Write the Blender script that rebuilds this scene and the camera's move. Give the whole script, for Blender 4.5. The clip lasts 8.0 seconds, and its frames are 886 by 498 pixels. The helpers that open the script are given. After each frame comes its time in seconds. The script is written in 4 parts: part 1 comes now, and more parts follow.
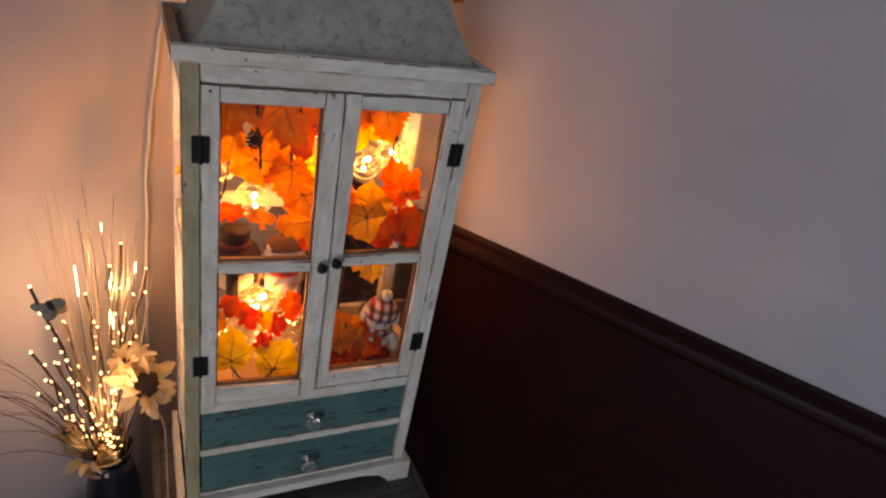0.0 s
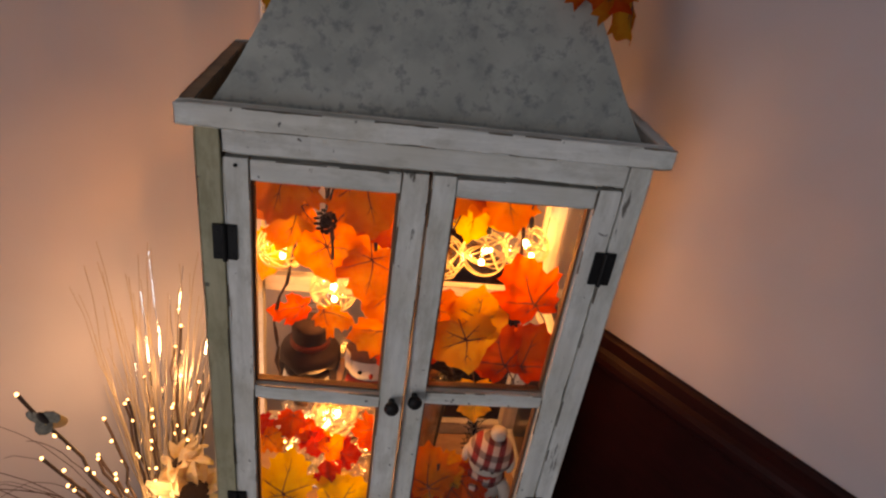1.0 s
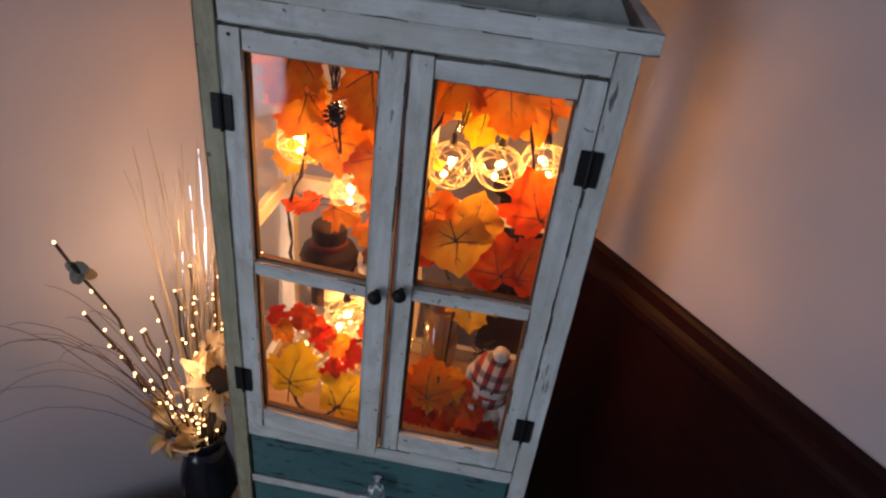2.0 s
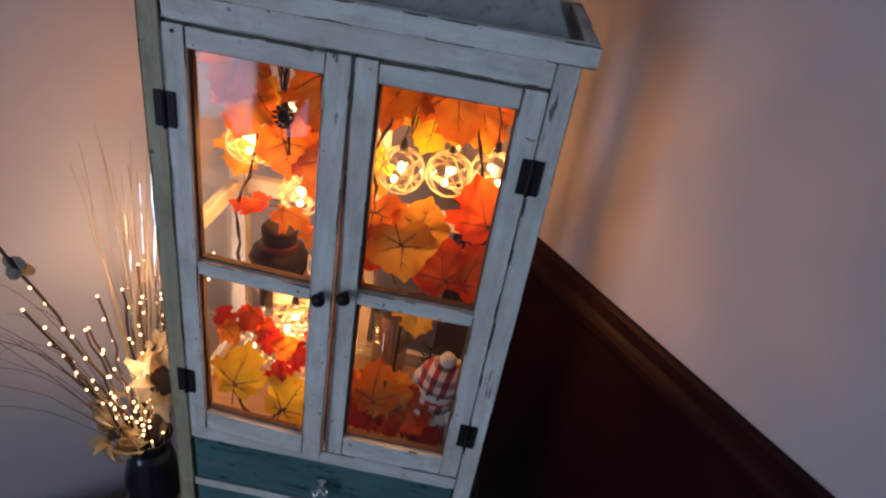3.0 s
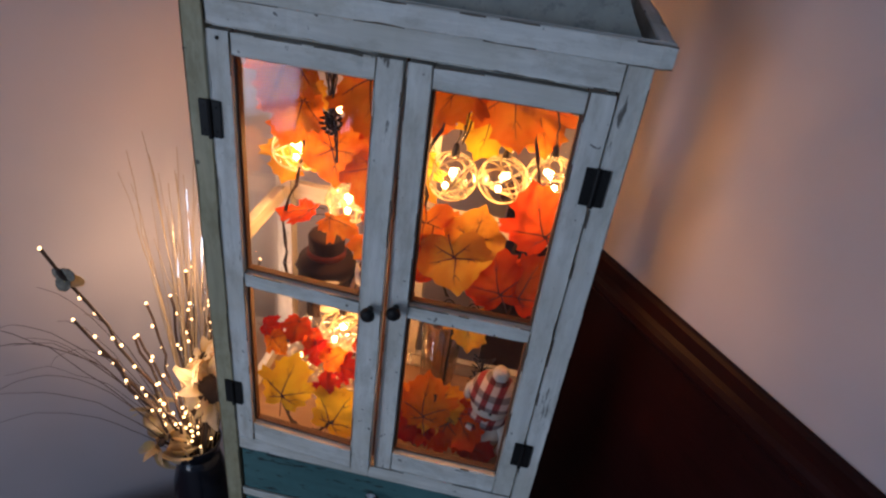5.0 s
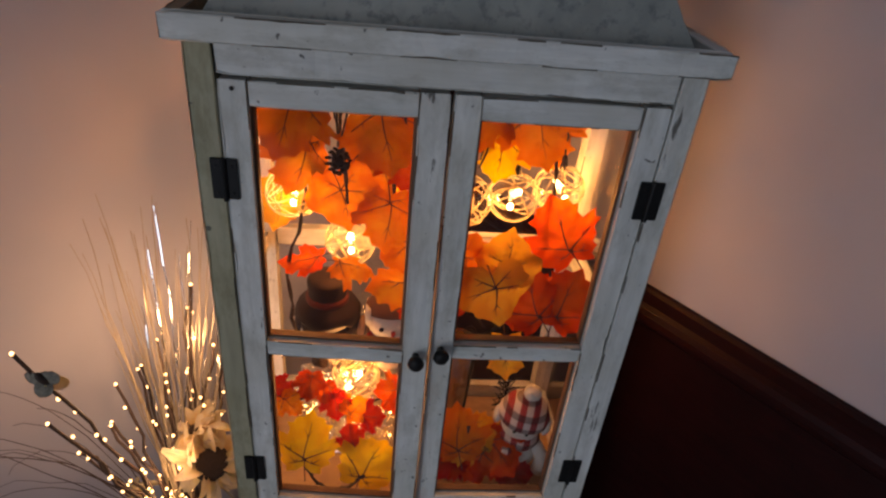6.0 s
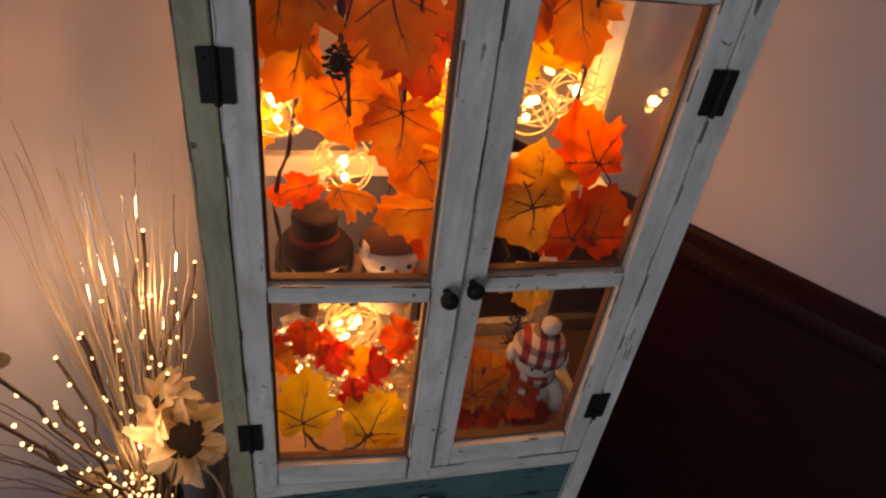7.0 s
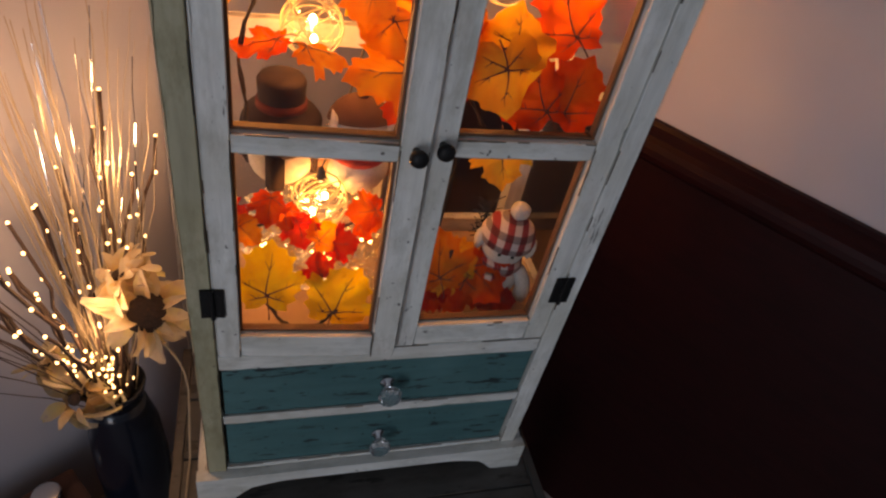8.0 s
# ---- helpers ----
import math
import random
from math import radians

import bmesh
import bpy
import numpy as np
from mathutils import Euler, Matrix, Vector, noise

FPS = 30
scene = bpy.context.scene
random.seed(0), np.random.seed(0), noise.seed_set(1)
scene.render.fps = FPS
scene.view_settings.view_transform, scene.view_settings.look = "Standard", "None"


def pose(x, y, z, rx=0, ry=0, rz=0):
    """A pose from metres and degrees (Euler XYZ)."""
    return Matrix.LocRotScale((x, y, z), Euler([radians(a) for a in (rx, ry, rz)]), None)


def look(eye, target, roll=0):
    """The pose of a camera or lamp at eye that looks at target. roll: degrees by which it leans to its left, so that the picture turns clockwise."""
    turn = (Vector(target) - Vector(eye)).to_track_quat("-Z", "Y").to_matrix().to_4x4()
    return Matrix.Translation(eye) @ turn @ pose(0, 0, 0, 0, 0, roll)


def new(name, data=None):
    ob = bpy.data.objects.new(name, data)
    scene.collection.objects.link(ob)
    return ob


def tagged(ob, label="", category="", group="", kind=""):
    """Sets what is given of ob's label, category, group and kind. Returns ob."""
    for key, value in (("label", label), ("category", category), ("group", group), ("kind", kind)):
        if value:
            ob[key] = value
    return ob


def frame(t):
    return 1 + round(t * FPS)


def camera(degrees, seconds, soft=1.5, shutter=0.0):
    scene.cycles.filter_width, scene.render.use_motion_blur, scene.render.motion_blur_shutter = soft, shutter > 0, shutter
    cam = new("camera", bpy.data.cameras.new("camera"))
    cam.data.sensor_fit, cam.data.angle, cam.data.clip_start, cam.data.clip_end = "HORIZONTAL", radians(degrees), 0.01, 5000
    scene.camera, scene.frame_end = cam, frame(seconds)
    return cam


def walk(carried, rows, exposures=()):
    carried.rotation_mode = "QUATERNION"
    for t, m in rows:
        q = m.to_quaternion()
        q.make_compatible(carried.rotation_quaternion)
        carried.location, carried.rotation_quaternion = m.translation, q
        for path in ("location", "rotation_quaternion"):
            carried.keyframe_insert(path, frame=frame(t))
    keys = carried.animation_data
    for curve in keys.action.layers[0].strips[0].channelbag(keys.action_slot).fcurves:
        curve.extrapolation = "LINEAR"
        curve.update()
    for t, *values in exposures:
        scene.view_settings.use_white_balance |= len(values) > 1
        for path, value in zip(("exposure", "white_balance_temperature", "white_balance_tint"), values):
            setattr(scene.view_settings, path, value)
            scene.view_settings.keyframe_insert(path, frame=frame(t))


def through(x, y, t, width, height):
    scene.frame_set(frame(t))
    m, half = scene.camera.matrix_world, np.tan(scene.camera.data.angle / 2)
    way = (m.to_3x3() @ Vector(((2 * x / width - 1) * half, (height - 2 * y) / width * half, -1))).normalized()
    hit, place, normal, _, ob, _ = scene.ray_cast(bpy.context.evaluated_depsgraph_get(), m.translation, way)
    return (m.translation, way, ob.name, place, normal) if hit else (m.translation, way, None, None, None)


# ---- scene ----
cam = camera(70.4, 8.0, soft=2.3)
PATH = [
    (0, (-0.287, -0.916, 1.357), (0.569, 0.62, 0.403), 12.1),
    (0.5, (-0.146, -0.684, 1.338), (0.391, 0.993, 0.392), 9.7),
    (1, (-0.065, -0.595, 1.325), (0.192, 1.133, 0.351), 8.4),
    (1.5, (0.027, -0.603, 1.284), (-0.025, 1.106, 0.247), 8.4),
    (2, (0.113, -0.649, 1.247), (-0.023, 1.05, 0.201), 7.2),
    (2.2, (0.137, -0.653, 1.246), (0.008, 1.054, 0.213), 7.6),
    (3.5, (0.152, -0.641, 1.254), (0.119, 1.082, 0.24), 10.7),
    (4, (0.158, -0.63, 1.248), (0.098, 1.073, 0.202), 9.2),
    (4.5, (0.155, -0.62, 1.249), (0.029, 1.084, 0.211), 7.9),
    (5, (0.126, -0.603, 1.249), (-0.053, 1.085, 0.192), 7.8),
    (5.2, (0.101, -0.598, 1.258), (-0.068, 1.095, 0.207), 7.2),
    (6.3, (-0.113, -0.521, 1.242), (0.2, 1.147, 0.184), 5.9),
    (6.5, (-0.142, -0.497, 1.202), (0.219, 1.121, 0.083), 6.3),
    (7, (-0.159, -0.461, 1.158), (0.311, 1.104, 0.004), 8.2),
    (7.5, (-0.16, -0.468, 1.119), (0.327, 1.023, -0.122), 9.2),
    (8, (-0.156, -0.503, 1.089), (0.399, 0.932, -0.189), 12.9),
]
EXPOSURES = [(0.0, -0.1, 8700, 20), (0.5, -0.35, 10000, 21), (1.0, -0.3, 8900, 19), (2.0, -0.33, 6900, 13), (3.5, -0.37, 6200, 11), (5.2, -0.37, 6250, 11), (6.3, -0.66, 7900, 16), (7.0, -0.66, 8200, 17), (8.0, -0.42, 7800, 16)]
walk(cam, [(t, look(eye, target, roll)) for t, eye, target, roll in PATH], EXPOSURES)

# ---- light ----
WARM, LED_WARM = (1.0, 0.39, 0.10), (1.0, 0.60, 0.33)
BALL_WATTS, LED_WATTS, WINDOW_WATTS = 0.62, 0.50, 39.0
world = bpy.data.worlds.new("world")
scene.world = world
world.use_nodes = True
sky = world.node_tree.nodes.new("ShaderNodeTexSky")
sky.sky_type, sky.sun_disc, sky.sun_elevation, sky.sun_rotation = "NISHITA", False, radians(6), radians(200)
world.node_tree.links.new(sky.outputs[0], world.node_tree.nodes["Background"].inputs[0])
world.node_tree.nodes["Background"].inputs[1].default_value = 0.06

FLOOR_Z, CEILING_Z, TABLE_Z = -0.235, 2.2, 0.165
ROOM = pose(0.121, 0.656, 0, 0, 0, -55.15)      # local x along the wall with the wainscot, y out of the room
ROOM_X, ROOM_Y = 3.6, -3.4
WIN = (1.45, 2.25, -0.16, 1.86)                  # the glazed door's opening in the back wall: x from, x to, z from, z to


def lamp(name, kind, energy, colour, m, **more):
    data = bpy.data.lights.new(name, kind)
    data.energy, data.color = energy, colour
    for key, value in more.items():
        if key == "size":
            data.shape, data.size, data.size_y = "RECTANGLE", value[0], value[1]
        if key == "radius":
            data.shadow_soft_size = value
    ob = new(name, data)
    ob.matrix_basis = m
    return ob


lamp("window_light", "AREA", WINDOW_WATTS, (0.50, 0.71, 1.0),
     ROOM @ Matrix.Translation(((WIN[0] + WIN[1]) / 2, ROOM_Y - 0.02, (WIN[2] + WIN[3]) / 2)) @ pose(0, 0, 0, 90, 0, 0),
     size=(WIN[1] - WIN[0], WIN[3] - WIN[2]))

# ---- helpers of this scene ----
WM = {}


def world_of(ob):
    return WM.get(ob, ob.matrix_basis)


def thing(name, x, y, z, label, category, group="", kind=""):
    ob = new(name)
    ob.empty_display_size = 0.05
    ob.matrix_basis = pose(x, y, z)
    WM[ob] = ob.matrix_basis.copy()
    return tagged(ob, label, category, group, kind)


def finish(bm, mat, smooth=False):
    bmesh.ops.recalc_face_normals(bm, faces=bm.faces)
    me = bpy.data.meshes.new("mesh")
    bm.to_mesh(me)
    bm.free()
    if mat:
        me.materials.append(mat)
        if any(p.material_index for p in me.polygons):
            me.materials.append(worn_edge)
    if smooth:
        for p in me.polygons:
            p.use_smooth = True
    return me


def centred(bm):
    lo = Vector((min(v.co.x for v in bm.verts), min(v.co.y for v in bm.verts), min(v.co.z for v in bm.verts)))
    hi = Vector((max(v.co.x for v in bm.verts), max(v.co.y for v in bm.verts), max(v.co.z for v in bm.verts)))
    c = (lo + hi) / 2
    bmesh.ops.translate(bm, verts=bm.verts, vec=-c)
    return Matrix.Translation(c)


def part(name, bm, mat, parent, label="", smooth=False, m=None):
    """One mesh object under a thing or a part. The bmesh is in the world's metres, or in its own with the pose m."""
    if isinstance(bm, bpy.types.Mesh):
        me = bm
    else:
        if m is None:
            m = centred(bm)
        me = finish(bm, mat, smooth)
    ob = new(name, me)
    ob.parent = parent
    ob.matrix_basis = world_of(parent).inverted() @ m
    WM[ob] = m.copy()
    return tagged(ob, label)


def single(name, bm, mat, label, category, group="", kind="", smooth=False, m=None):
    """A thing that is one mesh."""
    if m is None:
        m = centred(bm)
    ob = new(name, finish(bm, mat, smooth))
    ob.matrix_basis = m
    WM[ob] = m.copy()
    return tagged(ob, label, category, group, kind)


def box(x0, x1, y0, y1, z0, z1, bevel=0.0, bm=None):
    out = bm or bmesh.new()
    made = bmesh.ops.create_cube(out, size=1)["verts"]
    for v in made:
        v.co = Vector(((x0 + x1) / 2 + v.co.x * (x1 - x0), (y0 + y1) / 2 + v.co.y * (y1 - y0), (z0 + z1) / 2 + v.co.z * (z1 - z0)))
    if bevel:
        edges = list({e for v in made for e in v.link_edges})
        bmesh.ops.bevel(out, geom=edges, offset=bevel, segments=2, affect="EDGES")
    return out


def board(x0, x1, y0, y1, z0, z1, seed=0, wear=0.0014, bevel=0.0009):
    """A sawn board with worn, slightly wavy edges along its longest side."""
    bm = bmesh.new()
    lo, hi = Vector((x0, y0, z0)), Vector((x1, y1, z1))
    size = hi - lo
    axis = max(range(3), key=lambda i: size[i])
    a, b = [i for i in range(3) if i != axis]
    n = max(4, min(40, int(size[axis] / 0.012)))
    rings = []
    for k in range(n + 1):
        s = lo[axis] + size[axis] * k / n
        ring = []
        end = 0.7 * bevel if k in (0, n) else 0.0
        for ca, cb in ((0, 0), (1, 0), (1, 1), (0, 1)):
            wob = noise.noise(Vector((s * 38 + seed * 7.3, ca * 5 + seed, cb * 9 + seed * 3))) * wear
            chip = max(0.0, noise.noise(Vector((s * 22 + seed * 3.1, ca * 3 + 40, cb * 4 + seed))) - 0.25) * wear * 2.5
            ins = bevel + abs(wob) + chip
            for da, db in (((ins, 0), (0, ins)) if (ca == cb) else ((0, ins), (ins, 0))):
                co = [0.0] * 3
                co[axis] = s
                co[a] = (lo[a] + da + end) if ca == 0 else (hi[a] - da - end)
                co[b] = (lo[b] + db + end) if cb == 0 else (hi[b] - db - end)
                ring.append(bm.verts.new(co))
        rings.append(ring)
    for r, q in zip(rings, rings[1:]):
        for i in range(8):
            f = bm.faces.new((r[i], r[(i + 1) % 8], q[(i + 1) % 8], q[i]))
            if i % 2 == 0 and noise.noise(Vector((r[i].co[axis] * 16 + seed * 11.7, i * 3.3, seed))) > 0.10:
                f.material_index = 1
    bm.faces.new(rings[0])
    bm.faces.new(rings[-1][::-1])
    return bm


def tube(points, radius, sides=6, bm=None, taper=1.0, closed=False):
    """A round rod along points; radius shrinks to radius * taper at its end."""
    out = bm or bmesh.new()
    pts = [Vector(p) for p in points]
    n = len(pts)
    rings, normal = [], None
    for i, p in enumerate(pts):
        d = (pts[(i + 1) % n] - pts[i - 1]) if closed else (pts[min(i + 1, n - 1)] - pts[max(i - 1, 0)])
        d = d.normalized() if d.length > 1e-9 else Vector((0, 0, 1))
        if normal is None:
            normal = d.orthogonal().normalized()
        normal = (normal - d * normal.dot(d)).normalized()
        side = d.cross(normal)
        r = radius * (1 + (taper - 1) * i / max(1, n - 1))
        rings.append([out.verts.new(p + r * (math.cos(k * math.tau / sides) * normal + math.sin(k * math.tau / sides) * side)) for k in range(sides)])
    pairs = list(zip(rings, rings[1:])) + ([(rings[-1], rings[0])] if closed else [])
    for r, q in pairs:
        for k in range(sides):
            out.faces.new((r[k], r[(k + 1) % sides], q[(k + 1) % sides], q[k]))
    if not closed:
        out.faces.new(rings[0][::-1])
        out.faces.new(rings[-1])
    return out


def lathe(profile, x=0.0, y=0.0, z=0.0, sides=32, bm=None, axis="z"):
    """A turned solid from (radius, height) pairs."""
    out = bm or bmesh.new()
    rings = []
    for r, h in profile:
        ring = []
        for k in range(sides):
            a = k * math.tau / sides
            co = (r * math.cos(a), r * math.sin(a), h)
            if axis == "y":
                co = (co[0], -h, co[1])
            ring.append(out.verts.new((x + co[0], y + co[1], z + co[2])))
        rings.append(ring)
    for r, q in zip(rings, rings[1:]):
        for k in range(sides):
            out.faces.new((r[k], r[(k + 1) % sides], q[(k + 1) % sides], q[k]))
    out.faces.new(rings[0][::-1])
    out.faces.new(rings[-1])
    return out


def ball(r, squash=(1, 1, 1), at=(0, 0, 0), detail=3, rough=0.0, freq=30.0, bm=None):
    out = bm or bmesh.new()
    for v in bmesh.ops.create_icosphere(out, subdivisions=detail, radius=r)["verts"]:
        k = 1 + rough * noise.noise(v.co * freq + Vector(at) * 50)
        v.co = Vector((v.co.x * squash[0] * k + at[0], v.co.y * squash[1] * k + at[1], v.co.z * squash[2] * k + at[2]))
    return out


def bend(a, b, n=10, sag=(0, 0, 0), wobble=0.0, seed=0):
    """Points from a to b, bowed by sag and slightly uneven."""
    a, b, sag = Vector(a), Vector(b), Vector(sag)
    out = []
    for i in range(n + 1):
        s = i / n
        p = a.lerp(b, s) + sag * 4 * s * (1 - s)
        if wobble and 0 < i:
            p += Vector((noise.noise(Vector((s * 7, seed, 0))), noise.noise(Vector((s * 7, seed, 9))), noise.noise(Vector((s * 7, seed, 17))))) * wobble
        out.append(p)
    return out


# ---- materials ----
class Nodes:
    def __init__(self, name):
        self.mat = bpy.data.materials.new(name)
        self.mat.use_nodes = True
        self.tree = self.mat.node_tree
        self.bsdf = self.tree.nodes["Principled BSDF"]
        self.outp = self.tree.nodes["Material Output"]

    def add(self, kind, **values):
        n = self.tree.nodes.new(kind)
        for key, v in values.items():
            if key.startswith("_"):
                n.inputs[key[1:].replace("_", " ")].default_value = v
            elif key == "operation":
                n.operation = v
            elif key == "data_type":
                n.data_type = v
            elif key == "blend_type":
                n.blend_type = v
        return n

    def link(self, a, b):
        self.tree.links.new(a, b)

    def coords(self, scale, shift=True):
        """Object coordinates, stretched, and shifted by chance from object to object."""
        tc = self.add("ShaderNodeTexCoord")
        mp = self.add("ShaderNodeMapping")
        mp.inputs["Scale"].default_value = scale
        self.link(tc.outputs["Object"], mp.inputs["Vector"])
        if shift:
            info = self.add("ShaderNodeObjectInfo")
            mul = self.add("ShaderNodeMath", operation="MULTIPLY")
            mul.inputs[1].default_value = 37.0
            self.link(info.outputs["Random"], mul.inputs[0])
            self.link(mul.outputs[0], mp.inputs["Location"])
        return mp.outputs[0]

    def noise(self, vec, scale, detail=4.0, rough=0.6):
        n = self.add("ShaderNodeTexNoise", _Scale=scale, _Detail=detail, _Roughness=rough)
        self.link(vec, n.inputs["Vector"])
        return n.outputs["Fac"]

    def ramp(self, fac, *stops):
        r = self.add("ShaderNodeValToRGB")
        e = r.color_ramp.elements
        while len(e) < len(stops):
            e.new(0.5)
        for el, (p, c) in zip(e, stops):
            el.position = p
            el.color = (*c, 1) if len(c) == 3 else c
        self.link(fac, r.inputs[0])
        return r.outputs[0]

    def mix(self, fac, a, b, kind="MIX"):
        m = self.add("ShaderNodeMix", data_type="RGBA", blend_type=kind)
        for sock, v in ((m.inputs[0], fac), (m.inputs[6], a), (m.inputs[7], b)):
            if isinstance(v, (int, float)):
                sock.default_value = v
            elif isinstance(v, tuple):
                sock.default_value = (*v, 1)
            else:
                self.link(v, sock)
        return m.outputs[2]

    def bump(self, height, strength=0.3, distance=0.002):
        b = self.add("ShaderNodeBump", _Strength=strength, _Distance=distance)
        self.link(height, b.inputs["Height"])
        self.link(b.outputs[0], self.bsdf.inputs["Normal"])

    def done(self, colour=None, rough=0.5, metal=0.0, **more):
        if colour is not None:
            if isinstance(colour, tuple):
                self.bsdf.inputs["Base Color"].default_value = (*colour, 1)
            else:
                self.link(colour, self.bsdf.inputs["Base Color"])
        if isinstance(rough, (int, float)):
            self.bsdf.inputs["Roughness"].default_value = rough
        else:
            self.link(rough, self.bsdf.inputs["Roughness"])
        self.bsdf.inputs["Metallic"].default_value = metal
        for key, v in more.items():
            self.bsdf.inputs[key.replace("_", " ")].default_value = v
        return self.mat


G = lambda v: (v, v, v)


def painted_wood(name, axis, pale, under, dark, chips=0.60, fine=1.0):
    """Rubbed paint over wood, with the grain along one axis."""
    n = Nodes(name)
    stretch = [26.0, 26.0, 26.0]
    stretch["xyz".index(axis)] = 2.2
    grain = n.noise(n.coords(stretch), 3.0, 6, 0.65)
    broad = n.noise(n.coords((5, 5, 5)), 2.0, 3)
    smear = n.noise(n.coords([s * 0.30 + 4 for s in stretch]), 3.4, 5, 0.7)
    worn = n.noise(n.coords([s * 0.55 + 2 for s in stretch]), 2.6 * fine, 5, 0.7)
    speck = n.noise(n.coords((1, 1, 1)), 95.0, 3, 0.5)
    c = n.mix(n.ramp(grain, (0.35, G(0)), (0.72, G(1))), pale, tuple(0.70 * p for p in pale))
    c = n.mix(n.ramp(broad, (0.40, G(0)), (0.70, G(0.65))), c, under)
    c = n.mix(n.ramp(smear, (0.48, G(0)), (0.68, G(0.65))), c, tuple(0.75 * u for u in under))
    c = n.mix(n.ramp(worn, (chips, G(0)), (chips + 0.04, G(0.9))), c, dark)
    c = n.mix(n.ramp(speck, (0.70, G(0)), (0.74, G(0.85))), c, dark)
    n.bump(grain, 0.35, 0.0015)
    return n.done(c, 0.62)


worn_edge = painted_wood("worn_bare_edge", "z", (0.17, 0.135, 0.10), (0.10, 0.075, 0.055), (0.04, 0.03, 0.022), 0.6)
WHITE, UNDER, DARK = (0.84, 0.825, 0.775), (0.60, 0.57, 0.48), (0.09, 0.075, 0.06)
white_x = painted_wood("whitewashed_wood_across", "x", WHITE, UNDER, DARK, 0.64)
white_y = painted_wood("whitewashed_wood_deep", "y", WHITE, UNDER, DARK, 0.64)
white_z = painted_wood("whitewashed_wood_upright", "z", WHITE, UNDER, DARK, 0.64)
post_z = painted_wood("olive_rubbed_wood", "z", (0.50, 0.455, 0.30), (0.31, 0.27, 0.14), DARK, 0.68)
teal_x = painted_wood("teal_painted_wood", "x", (0.058, 0.165, 0.168), (0.085, 0.20, 0.20), (0.012, 0.014, 0.016), 0.58, 2.3)
grey_wood = painted_wood("grey_weathered_plank", "x", (0.105, 0.095, 0.085), (0.065, 0.056, 0.048), (0.03, 0.025, 0.02), 0.58)
raw_wood = painted_wood("bare_wood", "z", (0.165, 0.078, 0.04), (0.12, 0.055, 0.03), (0.08, 0.04, 0.02), 0.72)
floor_wood = painted_wood("pale_bare_wood", "x", (0.46, 0.29, 0.165), (0.34, 0.20, 0.11), (0.14, 0.07, 0.035), 0.72)
box_wood = painted_wood("red_brown_wood", "x", (0.14, 0.045, 0.02), (0.09, 0.03, 0.015), (0.04, 0.015, 0.01), 0.7)


def plaster():
    n = Nodes("painted_wall")
    v = n.coords((1, 1, 1), False)
    broad, fine = n.noise(v, 2.5, 3), n.noise(v, 140.0, 3)
    c = n.mix(n.ramp(broad, (0.35, G(0)), (0.7, G(1))), (0.465, 0.44, 0.475), (0.41, 0.39, 0.42))
    n.bump(fine, 0.12, 0.0015)
    return n.done(c, 0.8)


def galvanised():
    n = Nodes("galvanised_sheet")
    v = n.coords((1, 1, 1))
    spots, cloud, fine = n.noise(v, 75.0, 5, 0.65), n.noise(v, 9.0, 3), n.noise(v, 160.0, 3)
    c = n.mix(n.ramp(cloud, (0.35, G(0)), (0.7, G(1))), (0.41, 0.415, 0.375), (0.30, 0.31, 0.28))
    blotch = n.noise(v, 30.0, 4, 0.6)
    c = n.mix(n.ramp(blotch, (0.46, G(0)), (0.62, G(0.55))), c, (0.25, 0.265, 0.245))
    c = n.mix(n.ramp(spots, (0.53, G(0)), (0.66, G(0.75))), c, (0.17, 0.185, 0.18))
    n.bump(fine, 0.12, 0.001)
    return n.done(c, n.ramp(cloud, (0.3, G(0.5)), (0.7, G(0.68))), 0.2)


def plain(name, colour, rough=0.5, metal=0.0, vary=0.25, scale=60.0, bump=0.15, **more):
    n = Nodes(name)
    f = n.noise(n.coords((1, 1, 1)), scale, 4)
    c = n.mix(n.ramp(f, (0.3, G(0)), (0.75, G(1))), colour, tuple(x * (1 - vary) for x in colour))
    n.bump(f, bump, 0.001)
    return n.done(c, rough, metal, **more)


def glass(name, gloss=0.02, tint=(1, 1, 1), base=0.05):
    """A thin clear pane: what is behind it shows, and it mirrors more at a slant."""
    n = Nodes(name)
    clear, shine, both = n.add("ShaderNodeBsdfTransparent"), n.add("ShaderNodeBsdfGlossy", _Roughness=gloss), n.add("ShaderNodeMixShader")
    clear.inputs[0].default_value = (*tint, 1)
    edge = n.add("ShaderNodeLayerWeight", _Blend=0.5)
    power = n.add("ShaderNodeMath", operation="POWER")
    power.inputs[1].default_value = 4.0
    n.link(edge.outputs["Facing"], power.inputs[0])
    level = n.add("ShaderNodeMath", operation="MULTIPLY_ADD")
    level.inputs[1].default_value, level.inputs[2].default_value = 0.75, base
    n.link(power.outputs[0], level.inputs[0])
    n.link(level.outputs[0], both.inputs[0])
    n.link(clear.outputs[0], both.inputs[1])
    n.link(shine.outputs[0], both.inputs[2])
    n.link(both.outputs[0], n.outp.inputs[0])
    return n.mat


